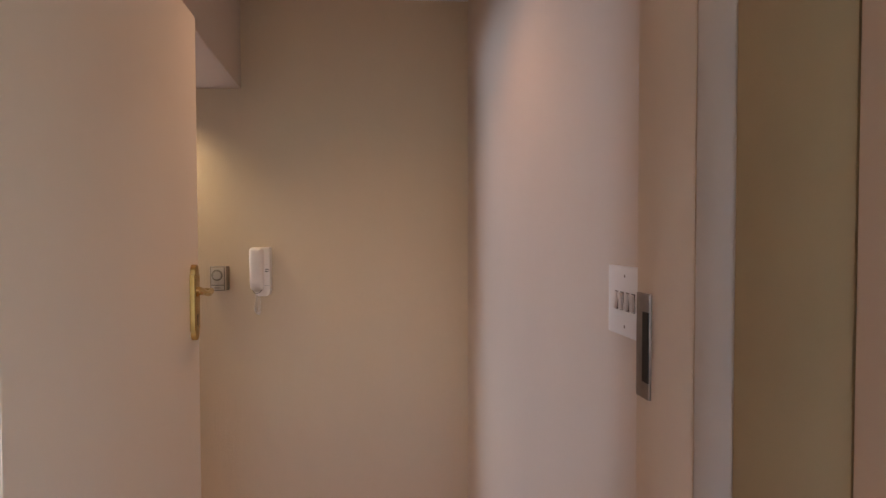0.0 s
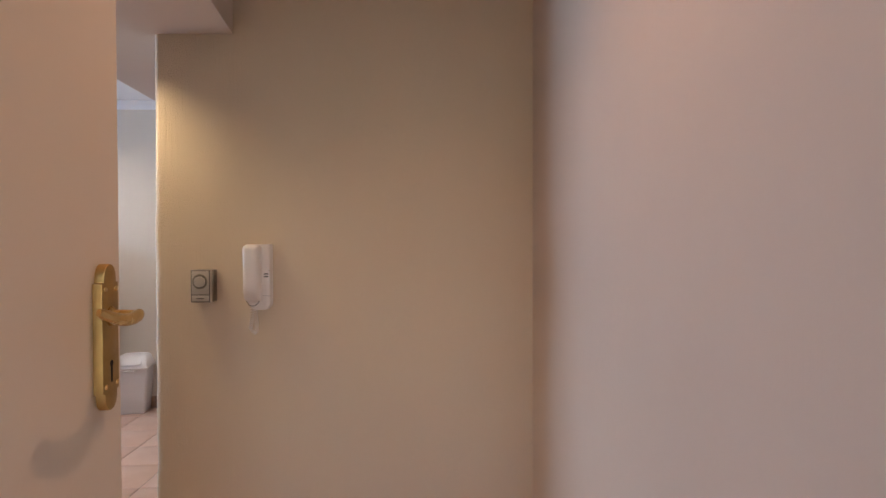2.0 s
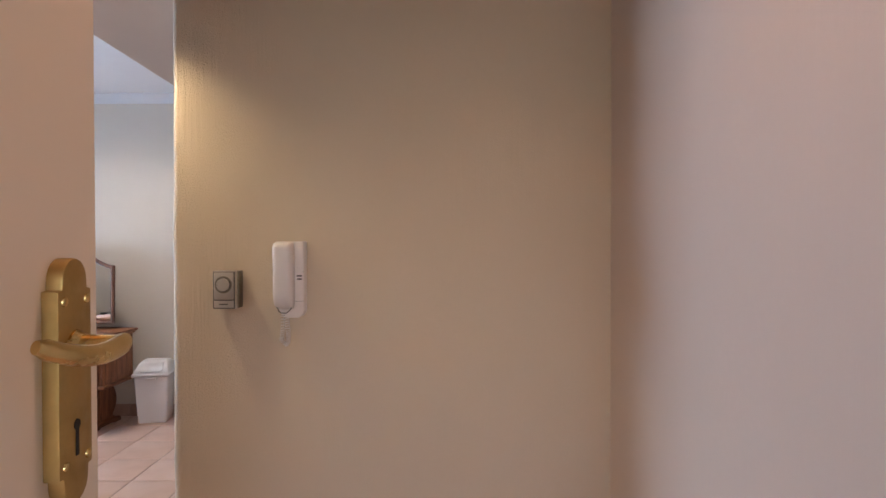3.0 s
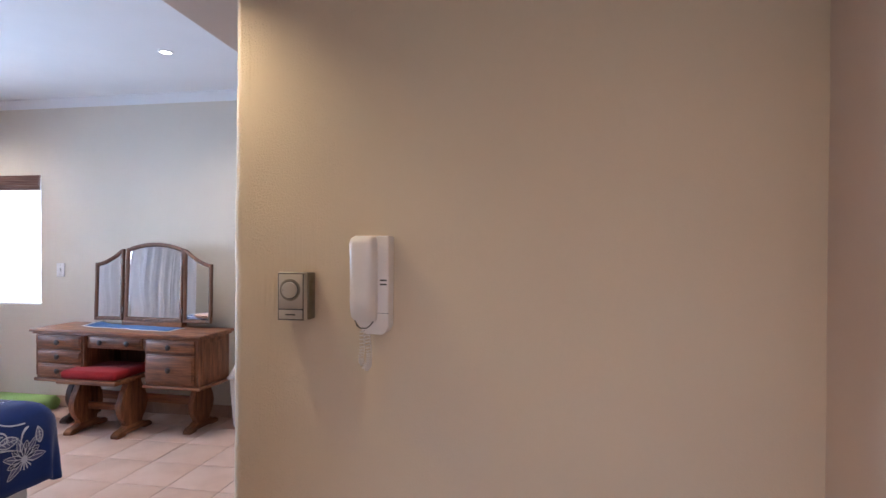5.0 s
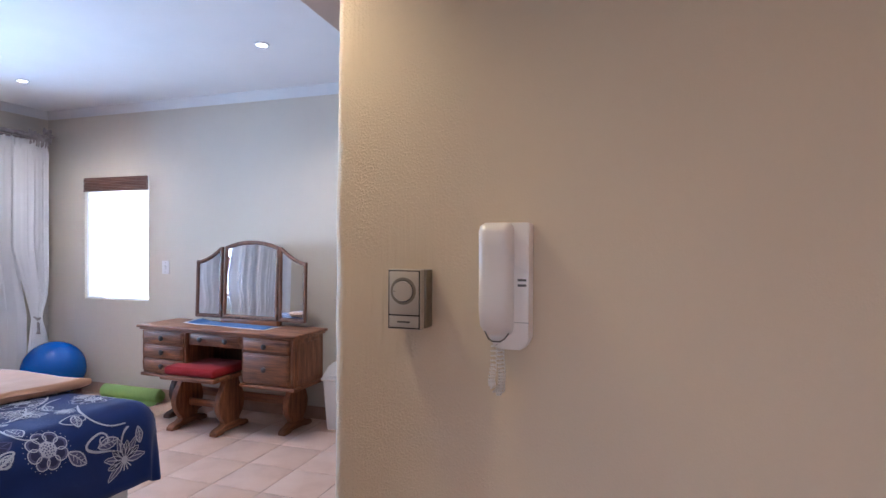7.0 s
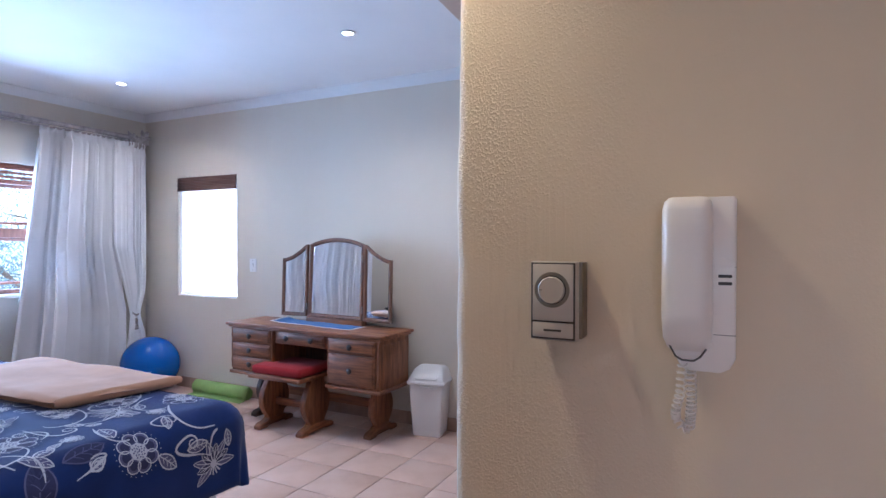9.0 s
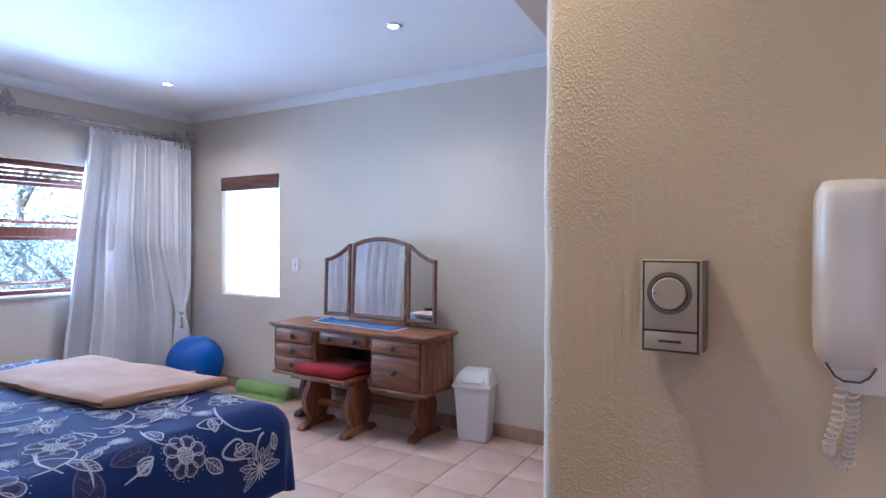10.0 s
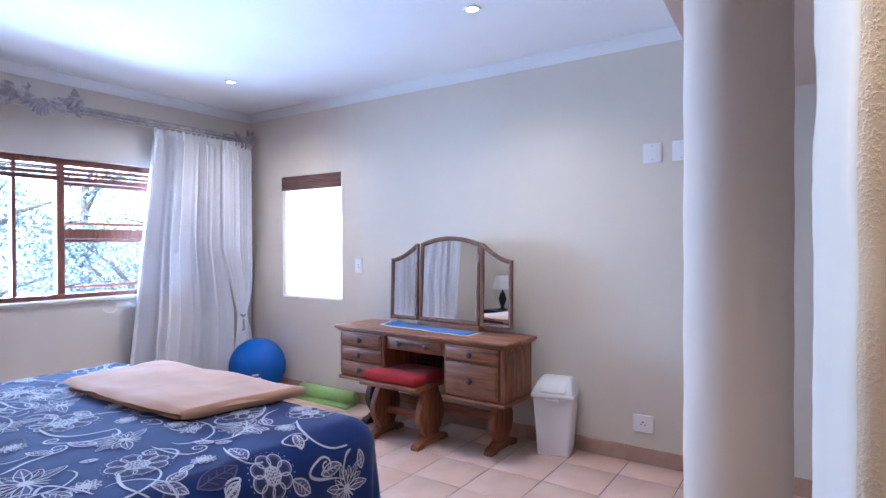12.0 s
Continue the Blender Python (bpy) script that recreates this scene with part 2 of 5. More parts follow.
n = Nodes("window_glass")
g, tr = n.node("ShaderNodeBsdfGlossy", Roughness=0.02), n.node("ShaderNodeBsdfTransparent", Color=(0.97, 0.98, 0.98, 1))
fr, mx = n.node("ShaderNodeLayerWeight", Blend=0.5), n.t.nodes.new("ShaderNodeMixShader")
n.link(n.ramp(fr.outputs["Facing"], [(0.45, (0.03, 0.03, 0.03)), (0.95, (0.4, 0.4, 0.4))]), mx.inputs[0])
n.link(tr.outputs[0], mx.inputs[1])
n.link(g.outputs[0], mx.inputs[2])
n.link(mx.outputs[0], n.t.nodes["Material Output"].inputs[0])
M_GLASS = n.m

n = Nodes("frosted_glass")
tl, tr = n.node("ShaderNodeBsdfTranslucent", Color=(0.92, 0.94, 0.95, 1)), n.node("ShaderNodeBsdfTransparent", Color=(0.97, 0.98, 0.98, 1))
gl, m1, m2 = n.node("ShaderNodeBsdfGlossy", Roughness=0.25), n.node("ShaderNodeMixShader", Fac=0.3), n.node("ShaderNodeMixShader", Fac=0.04)
n.link(tl.outputs[0], m1.inputs[1])
n.link(tr.outputs[0], m1.inputs[2])
n.link(m1.outputs[0], m2.inputs[1])
n.link(gl.outputs[0], m2.inputs[2])
n.link(m2.outputs[0], n.t.nodes["Material Output"].inputs[0])
M_FROST = n.m


# ---- mesh helpers ----
def box(bm, x0, y0, z0, x1, y1, z1, r=0.0, seg=2):
    """A box between two corners, its edges rounded by r."""
    made = bmesh.ops.create_cube(bm, size=1.0, matrix=Matrix.Translation(((x0 + x1) / 2, (y0 + y1) / 2, (z0 + z1) / 2))
                                 @ Matrix.Diagonal((abs(x1 - x0), abs(y1 - y0), abs(z1 - z0), 1)))
    if r:
        edges = {e for v in made["verts"] for e in v.link_edges}
        bmesh.ops.bevel(bm, geom=list(edges), offset=r, segments=seg, affect="EDGES", profile=0.5)
    return bm


def cyl(bm, r0, r1, depth, m=Matrix(), n=24):
    bmesh.ops.create_cone(bm, cap_ends=True, segments=n, radius1=r0, radius2=r1, depth=depth, matrix=m)
    return bm


def prism(bm, outline, thick, m=Matrix(), r=0.0):
    """An outline in x and y, pulled up along z by thick, then placed by m."""
    vs = [bm.verts.new((x, y, 0)) for x, y in outline]
    f = bm.faces.new(vs)
    made = bmesh.ops.extrude_face_region(bm, geom=[f])
    up = [v for v in made["geom"] if isinstance(v, bmesh.types.BMVert)]
    bmesh.ops.translate(bm, verts=up, vec=(0, 0, thick))
    if r:
        top = [e for e in bm.edges if e.verts[0] in up and e.verts[1] in up]
        res = bmesh.ops.bevel(bm, geom=top, offset=r, segments=2, affect="EDGES", profile=0.5)
        up = up + [v for v in res["verts"]]
    bmesh.ops.transform(bm, verts=list({v for v in vs + up if v.is_valid}), matrix=m)
    bmesh.ops.recalc_face_normals(bm, faces=bm.faces)
    return bm


def lathe(bm, profile, n=32, m=Matrix()):
    """Turn a profile of (radius, height) about the z axis."""
    rings = []
    for r, z in profile:
        rings.append([bm.verts.new(m @ Vector((r * math.cos(a), r * math.sin(a), z)))
                      for a in (2 * math.pi * i / n for i in range(n))])
    for a, b in zip(rings, rings[1:]):
        for i in range(n):
            bm.faces.new((a[i], a[(i + 1) % n], b[(i + 1) % n], b[i]))
    bm.faces.new(rings[0][::-1])
    bm.faces.new(rings[-1])
    return bm


def tube(bm, points, radius, n=8):
    """A round bar along points; radius is a number or one for each point."""
    points = [Vector(p) for p in points]
    rs = radius if isinstance(radius, (list, tuple)) else [radius] * len(points)
    side, rings = None, []
    for i, p in enumerate(points):
        d = (points[min(i + 1, len(points) - 1)] - points[max(i - 1, 0)]).normalized()
        if side is None:
            side = d.orthogonal().normalized()
        side = (side - d * side.dot(d)).normalized()
        up = d.cross(side)
        rings.append([bm.verts.new(p + rs[i] * (math.cos(a) * side + math.sin(a) * up))
                      for a in (2 * math.pi * k / n for k in range(n))])
    for a, b in zip(rings, rings[1:]):
        for k in range(n):
            bm.faces.new((a[k], a[(k + 1) % n], b[(k + 1) % n], b[k]))
    bm.faces.new(rings[0][::-1])
    bm.faces.new(rings[-1])
    return bm


def mesh_object(name, bm, material, smooth=35):
    bmesh.ops.recalc_face_normals(bm, faces=bm.faces)
    me = bpy.data.meshes.new(name)
    bm.to_mesh(me)
    bm.free()
    me.materials.append(material)
    if smooth:
        me.shade_smooth()
        me.set_sharp_from_angle(angle=radians(smooth))
    return new(name, me)


def part(name, bm, material, parent, label="", smooth=35):
    ob = mesh_object(name, bm, material, smooth)
    ob.parent = parent
    if label:
        tagged(ob, label)
    return ob


def thing(name, m, label, category, group="", kind=""):
    """An empty at the base of a thing, which holds its parts."""
    ob = new(name)
    ob.matrix_world = m
    ob.empty_display_size = 0.1
    return tagged(ob, label, category, group, kind)


def structure(name, bm, material, label, category, smooth=35):
    return tagged(mesh_object(name, bm, material, smooth), label, category, "", "structure")


def B():
    return bmesh.new()


# ---- the rooms ----
Y_M, X_W, Z_C = 2.835, -5.03, 2.615          # dressing-table wall, big-window wall, ceiling
Z_B = 2.18                                 # underside of the beam
Y_S = -1.45                                # wall at the head of the bed
WIN = (0.10, 2.22, 0.945, 2.000)           # big window: y0, y1, z0, z1
WIN2 = (-4.56, -3.797, 0.862, 1.98)         # narrow window: x0, x1, z0, z1
beam_r = lambda y: -0.047 - 0.103 * (y - 0.03)
beam_l = lambda y: -0.775 - 0.045 * (y - 0.375)
right_x = lambda y: 1.042 - 0.092 * (y - 0.03)

bm = B()
for a in ((X_W - 0.25, WIN2[0], 0, Z_C), (WIN2[1], 1.5, 0, Z_C)):
    box(bm, a[0], Y_M, a[2] - 0.1, a[1], Y_M + 0.22, a[3] + 0.1)
box(bm, WIN2[0], Y_M, -0.1, WIN2[1], Y_M + 0.22, WIN2[2])
box(bm, WIN2[0], Y_M, WIN2[3], WIN2[1], Y_M + 0.22, Z_C + 0.1)
wall_north = structure("wall_north", bm, M_WALL, "pale cream plastered wall with a narrow window", "wall")

bm = B()
box(bm, X_W - 0.24, Y_S - 0.2, -0.1, X_W, WIN[0], Z_C + 0.1)
box(bm, X_W - 0.24, WIN[1], -0.1, X_W, Y_M, Z_C + 0.1)
box(bm, X_W - 0.24, WIN[0], -0.1, X_W, WIN[1], WIN[2])
box(bm, X_W - 0.24, WIN[0], WIN[3], X_W, WIN[1], Z_C + 0.1)
wall_west = structure("wall_west", bm, M_WALL, "pale cream plastered wall with a wide timber window", "wall")

bm = B()
box(bm, X_W, Y_S - 0.2, -0.1, 0.12, Y_S, Z_C + 0.1)
wall_south = structure("wall_south", bm, M_WALL, "pale cream plastered wall at the head of the bed", "wall")


def slab(bm, corners, z0, z1):
    vs = [bm.verts.new((x, y, z0)) for x, y in corners] + [bm.verts.new((x, y, z1)) for x, y in corners]
    k = len(corners)
    bm.faces.new(vs[:k][::-1])
    bm.faces.new(vs[k:])
    for i in range(k):
        bm.faces.new((vs[i], vs[(i + 1) % k], vs[k + (i + 1) % k], vs[k + i]))
    return bm


# end wall of the corridor, hand-plastered, with a soft uneven corner
bm = B()
nx, nz = 70, 120
x_e, y_p = -0.338, 0.03
path = []
for i in range(nx + 1):
    x = 1.30 + (x_e + 0.028 - 1.30) * i / nx
    path.append((x, y_p, 0.0, -1.0))
R_E = 0.028                                # radius of the soft corner
for k in range(1, 7):
    a = radians(90 * k / 6)
    path.append((x_e + R_E - R_E * math.sin(a), y_p + R_E - R_E * math.cos(a), -math.sin(a), -math.cos(a)))
for k in range(1, 9):
    d = 0.28 * k / 8
    path.append((x_e - 0.12 * d, y_p + R_E + d, -1.0, 0.0))
path += [(x_e - 0.12 * 0.28 + 0.02, y_p + 0.34, 0, 1), (1.30, y_p + 0.34, 0, 1)]
rows = []
for j in range(nz + 1):
    z = -0.05 + (Z_C + 0.1) * j / nz
    row = []
    for x, y, ax, ay in path:
        d = 0.0032 * noise.noise(Vector((x * 7, y * 7, z * 5))) + 0.0016 * noise.noise(Vector((x * 30, y * 30, z * 11)))
        if ax < -0.2:
            d += 0.0035 * noise.noise(Vector((0.3, 7.1, z * 6))) + 0.0022 * noise.noise(Vector((3.3, 1.1, z * 23)))
        row.append(bm.verts.new((x + ax * d + (0.006 * (z - 1.4) if ax < -0.2 else 0.0), y + ay * d, z)))
    rows.append(row)
for a, b in zip(rows, rows[1:]):
    for i in range(len(a) - 1):
        bm.faces.new((a[i], a[i + 1], b[i + 1], b[i])).material_index = 1 if i > nx + 2 else 0
wall_end = structure("wall_corridor_end", bm, M_WALL_ROUGH, "cream hand-plastered wall with brush marks and a soft corner", "wall", 60)
wall_end.data.materials.append(M_WALL)

bm = slab(B(), [(right_x(0.4), 0.4), (right_x(-2.02), -2.02), (right_x(-2.02) + 0.2, -2.0), (right_x(0.4) + 0.3, 0.4)], -0.05, Z_C + 0.1)
wall_east = structure("wall_corridor_east", bm, M_WALL_COR, "smooth cream corridor wall with a light switch", "wall")

# beam over the opening between corridor and bedroom
bm = slab(B(), [(beam_l(Y_S), Y_S), (beam_r(-2.05), Y_S - 0.55), (beam_r(0.03), 0.03), (beam_r(Y_M) + 0.02, Y_M), (beam_l(Y_M), Y_M)], Z_B, Z_C + 0.05)
bmesh.ops.bevel(bm, geom=[e for e in bm.edges if abs(e.verts[0].co.z - Z_B) < 1e-4 and abs(e.verts[1].co.z - Z_B) < 1e-4],
                offset=0.012, segments=3, affect="EDGES")
beam = structure("beam", bm, M_WALL_COR, "cream plastered beam over the bedroom opening", "beam")

# short wall behind the open door
bm = slab(B(), [(beam_l(Y_S) + 0.7, Y_S - 0.55), (beam_r(-2.0), Y_S - 0.55), (beam_r(-1.32), -1.32), (beam_r(-1.32) - 0.2, -1.32)], -0.05, Z_B + 0.003)
structure("wall_stub", bm, M_WALL_COR, "short cream wall behind the open door", "wall")

# round column under the beam
bm = B()
prof = [(0.1405, -0.02)] + [(0.14 + 0.0012 * math.sin(i * 1.7), Z_B * i / 24) for i in range(25)] + [(0.14, Z_B + 0.02)]
lathe(bm, prof, 48)
col = structure("column", bm, M_WALL_COR, "round cream plastered column under the beam", "column", 60)
col.location = (-0.563, 1.11, 0)

# doorway wall: frame at both sides, header, and the room walls behind the camera
tilt = pose(1.091, -1.940, 0, 0, 0, 5.4)    # u to the right, v along the corridor
bm = B()
box(bm, 0.07, -0.34, -0.05, 0.32, -0.012, Z_C + 0.1)
box(bm, -1.35, -0.34, -0.05, -0.927, -0.012, Z_C + 0.1)
box(bm, -0.927, -0.34, 2.082, 0.07, -0.012, Z_C + 0.1)
bm.transform(tilt)
structure("wall_doorway", bm, M_WALL_COR, "cream wall round the bedroom corridor doorway", "wall")
frame_thing = thing("door_frame", tilt, "cream painted steel door frame with a worn strike plate", "door frame", "", "structure")
for s, x0 in ((1, 0.0), (-1, -0.85)):
    bm = B()
    box(bm, x0, -0.139, 0, x0 + s * 0.075, 0.0, 2.08, 0.003)
    part("jamb", bm, M_FRAME, frame_thing)
    # the stop's cool daylight is painted in by its grey
    bm = B()
    box(bm, x0 - s * 0.002, -0.212, 0, x0 + s * 0.075, -0.141, 2.08, 0.003)
    part("stop", bm, M_FRAME_GREY, frame_thing, "door stop with cool daylight in its grey colour")
    # shade of the reveal is painted in by its material
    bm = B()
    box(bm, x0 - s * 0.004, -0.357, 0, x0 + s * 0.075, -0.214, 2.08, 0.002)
    part("reveal", bm, M_REVEAL, frame_thing, "cream inner reveal with shade in its olive brown colour")
    bm = B()
    box(bm, x0 - s * 0.006, -0.56, 0, x0 + s * 0.3, -0.359, 2.5, 0.004)
    part("architrave", bm, M_FRAME, frame_thing)
bm = B()
box(bm, -0.840, -0.40, 2.04, -0.008, 0.0, 2.079, 0.003)
part("head", bm, M_FRAME, frame_thing)
bm = B()
box(bm, -0.004, -0.042, 1.258, 0.001, -0.006, 1.403, 0.002)
strike = part("strike_plate", bm, M_STEEL, frame_thing, "worn steel strike plate")
bm = B()
box(bm, -0.0052, -0.042, 1.282, -0.0035, -0.026, 1.378)
part("latch_hole", bm, M_DARK, strike, "dark latch hole")

# room behind the camera, its unseen window opening added to let daylight in
bm = B()
box(bm, -1.3, -4.6, -0.05, 0.40, -4.4, Z_C + 0.1)
box(bm, 1.5, -4.6, -0.05, 2.3, -4.4, Z_C + 0.1)
box(bm, 0.40, -4.6, -0.05, 1.5, -4.4, 0.90)
box(bm, 0.40, -4.6, 2.1, 1.5, -4.4, Z_C + 0.1)
box(bm, -1.5, -4.6, -0.05, -1.3, -1.6, Z_C + 0.1)
box(bm, 2.3, -4.6, -0.05, 2.5, -1.6, Z_C + 0.1)
box(bm, 1.3, -2.15, -0.05, 2.4, -1.95, Z_C + 0.1)
structure("wall_back_room", bm, M_WALL_COR, "plain cream walls of the dim room behind the doorway", "wall")
bm = box(B(), 1.3, -1.9, -0.05, 1.5, Y_M, Z_C + 0.1)
structure("wall_far_east", bm, M_WALL_COR, "plain cream wall closing the passage", "wall")

bm = box(B(), X_W - 0.45, -4.6, Z_C, 2.6, Y_M + 0.4, Z_C + 0.3)
structure("ceiling", bm, M_CEIL, "white painted flat ceiling", "ceiling")

# cornice: a cove run round the bedroom
cove = [(0, 0), (0, -0.070), (0.006, -0.070), (0.010, -0.060), (0.018, -0.046), (0.030, -0.030), (0.044, -0.018), (0.056, -0.010), (0.060, -0.003), (0.060, 0)]
for name, p0, p1, inward in (("cornice_north", (X_W, Y_M), (beam_l(Y_M), Y_M), (0, -1)),
                             ("cornice_west", (X_W, Y_S), (X_W, Y_M), (1, 0)),
                             ("cornice_south", (X_W, Y_S), (-0.75, Y_S), (0, 1))):
    bm = B()
    ends = []
    for p in (p0, p1):
        ends.append([bm.verts.new((p[0] + inward[0] * d, p[1] + inward[1] * d, Z_C - 0.001 + h)) for d, h in cove])
    k = len(cove)
    for i in range(k):
        bm.faces.new((ends[0][i], ends[0][(i + 1) % k], ends[1][(i + 1) % k], ends[1][i]))
    structure(name, bm, M_CORNICE, "white moulded ceiling cornice", "cornice", 30)


# ---- windows ----
def bar(bm, x0, x1, y0, y1, z0, z1, r=0.004):
    return box(bm, x0, y0, z0, x1, y1, z1, r, 1)


y0, y1, z0, z1 = WIN
win = thing("window_1", pose(X_W, 0, 0), "wide red-brown timber window with open top-hung sashes", "window", "", "structure")
fx0, fx1 = -0.13, -0.06
for args in ((y0, y1, z0, z0 + 0.035), (y0, y1, z1 - 0.045, z1)):
    part("window_frame", bar(B(), fx0, fx1, *args), M_WINWOOD, win)
for ya, yb in ((y0, y0 + 0.05), (y1 - 0.05, y1)):
    part("window_frame", bar(B(), fx0, fx1, ya, yb, z0 + 0.035, z1 - 0.045), M_WINWOOD, win)
for ya, yb in ((0.44, 0.50), (0.882, 0.908), (1.164, 1.217)):
    part("mullion", bar(B(), fx0, fx1, ya, yb, z0 + 0.036, z1 - 0.046), M_WINWOOD, win)
for ya, yb in ((y0 + 0.051, 0.439), (1.218, y1 - 0.051)):
    part("transom", bar(B(), fx0, fx1, ya, yb, 1.40, 1.475), M_WINWOOD, win)
part("transom", bar(B(), fx0 + 0.002, fx1 + 0.002, y0 + 0.051, y1 - 0.051, 1.835, 1.86), M_WINWOOD, win)
for ya, yb in ((0.502, 0.880), (0.910, 1.162)):
    pane = part("pane", bar(B(), -0.098, -0.094, ya, yb, z0 + 0.037, 1.833, 0), M_GLASS, win)
    pane.visible_shadow = False


def sash(ya, yb, za, zb, lean):
    """A top-hung sash, leaning out at the bottom."""
    s = new("sash")
    s.parent = win
    s.matrix_basis = pose(-0.125, 0, zb, 0, lean, 0)
    h = zb - za
    for args in ((ya, yb, -0.026, 0), (ya, yb, -h, -h + 0.018), (ya, ya + 0.022, -h + 0.018, -0.026), (yb - 0.022, yb, -h + 0.018, -0.026)):
        part("sash_rail", bar(B(), -0.028, 0, *args, 0.003), M_WINWOOD, s)
    p = part("pane", bar(B(), -0.019, -0.016, ya + 0.022, yb - 0.022, -h + 0.018, -0.026, 0), M_GLASS, s)
    p.visible_shadow = False
    for yy in (ya + 0.10, yb - 0.10):
        part("stay", tube(B(), [(-0.01, yy, -h + 0.02), (0.06, yy + 0.05, -h + 0.06)], 0.006), M_DARK, s, "dark metal window stay")


for ya, yb in ((y0 + 0.055, 0.435), (1.222, y1 - 0.055)):
    sash(ya, yb, 1.485, 1.83, 21)
    sash(ya, yb, 0.985, 1.395, 19)
part("window_sill", box(B(), -0.05, y0 + 0.004, z0 - 0.03, 0.025, y1 - 0.004, z0 - 0.002, 0.006), M_WALL, win, "cream plastered sill")
bm = tube(B(), [(0.012, 1.50 + 0.055 * math.sin(a), z0 - 0.03 - 0.05 * (1 - math.cos(a))) for a in (2 * math.pi * i / 20 for i in range(20))], 0.002, 6)
part("cord_loop", bm, M_WHITE_PL, win, "thin white blind cord loop")

blind = thing("slatted_blind", pose(X_W, 0, 0), "red-brown wooden slat blind pulled up over the window", "blind")
rng = random.Random(4)
for i in range(7):
    zz = 1.975 - 0.0185 * i
    bm = B()
    box(bm, -0.045 + rng.uniform(-0.004, 0.004), y0 + 0.02, zz - 0.013, -0.036 + rng.uniform(-0.003, 0.003), y1 - 0.02, zz, 0.002, 1)
    bm.transform(pose(0, 0, rng.uniform(-0.002, 0.002), rng.uniform(-0.25, 0.25)))
    part("slat", bm, M_WINWOOD, blind)

xa, xb, za, zb = WIN2
win2 = thing("window_2", pose(0, Y_M, 0), "narrow bright window of frosted glass louvres", "window", "", "structure")
for args in ((xa, za, xb, za + 0.012), (xa, zb - 0.03, xb, zb), (xa, za + 0.012, xa + 0.010, zb - 0.03), (xb - 0.012, za + 0.012, xb, zb - 0.03)):
    part("window_frame", box(B(), args[0], 0.02, args[1], args[2], 0.06, args[3], 0.003, 1), M_WHITE_PL, win2, "white window frame")
for i in range(7):
    zz = za + 0.03 + (zb - za - 0.06) * i / 7
    p = part("pane", box(B(), xa + 0.010, 0.036, zz + 0.002, xb - 0.012, 0.042, zz + (zb - za - 0.06) / 7 - 0.002), M_FROST, win2)
    p.visible_shadow = False
roman = thing("roman_blind", pose(0, Y_M, 0), "red-brown woven slat blind folded up at the narrow window", "blind")
for i in range(9):
    zz = zb - 0.004 - 0.0143 * i
    bm = box(B(), xa + 0.006, -0.016 - 0.003 * (i % 3), zz - 0.0125, xb - 0.006, 0.004, zz, 0.003, 2)
    part("slat", bm, M_BLIND, roman)

# ---- outside ----
bm = B()
box(bm, -400, -400, -0.45, 400, 400, -0.3)
structure("ground", bm, M_GRASS, "dry sunlit lawn reaching to the horizon", "ground")
# guessed white wall, added so bounced sun whitens the narrow window
bm = B()
box(bm, -9, 5.2, -0.3, 4, 5.4, 2.6)
structure("bounce_wall", bm, M_OUT_WALL, "added white wall that bounces sun into the narrow window", "wall")
# unseen paving, added to bounce sunlight through the wide window
bm = B()
box(bm, -9.5, -8, -0.299, X_W - 0.25, 9, -0.22)
structure("bounce_paving", bm, M_BOUNCE_PAVING, "added unseen paving that bounces sunlight up to the ceiling", "pavement")
fence = thing("garden_fence", pose(-15, 0, -0.3), "pale upright-slatted garden fence behind the trees", "fence")
slat_mesh = None
for i in range(60):
    if slat_mesh is None:
        first = part("slat", box(B(), -0.02, -0.10, 0, 0.02, 0.10, 1.7), M_OUT_WALL, fence)
        slat_mesh = first.data
        first.location = (0, -4, 0)
    else:
        o = new("slat", slat_mesh)
        o.parent = fence
        o.location = (0, -4 + 0.23 * i, rng.uniform(-0.03, 0.03))


def tree(x, y, h, seed):
    r = random.Random(seed)
    t = thing("tree", pose(x, y, -0.3), "leafy grey-green garden tree in bright sun", "tree", "garden trees")
    bm = B()
    top = Vector((r.uniform(-0.4, 0.4), r.uniform(-0.4, 0.4), h * 0.62))
    tube(bm, [(0, 0, 0), (0.05, 0.03, h * 0.2), top * 0.6 + Vector((0.05, 0, 0)), top], [0.14, 0.11, 0.08, 0.04], 8)
    tips = []
    for i in range(11):
        a, s = r.uniform(0, 6.28), r.uniform(0.3, 1.0)
        st = top * s
        en = st + Vector((math.cos(a), math.sin(a), r.uniform(0.15, 0.8))) * r.uniform(0.7, 1.5)
        tube(bm, [st, (st + en) / 2 + Vector((0, 0, 0.1)), en], [0.045, 0.03, 0.012], 6)
        tips += [en, (st + en) / 2]
    part("trunk", bm, M_BARK, t)
    verts, faces = [], []
    for tip in tips:
        for k in range(190):
            c = tip + Vector((r.gauss(0, 0.24), r.gauss(0, 0.24), r.gauss(0, 0.19)))
            u = Vector((r.uniform(-1, 1), r.uniform(-1, 1), r.uniform(-1, 1))).normalized()
            w = u.orthogonal().normalized()
            l = r.uniform(0.018, 0.045)
            b = len(verts)
            verts += [c - u * l, c + w * l * 0.4, c + u * l, c - w * l * 0.4]
            faces.append((b, b + 1, b + 2, b + 3))
    me = bpy.data.meshes.new("crown")
    me.from_pydata(verts, [], faces)
    me.materials.append(M_LEAF)
    c = new("crown", me)
    c.parent = t


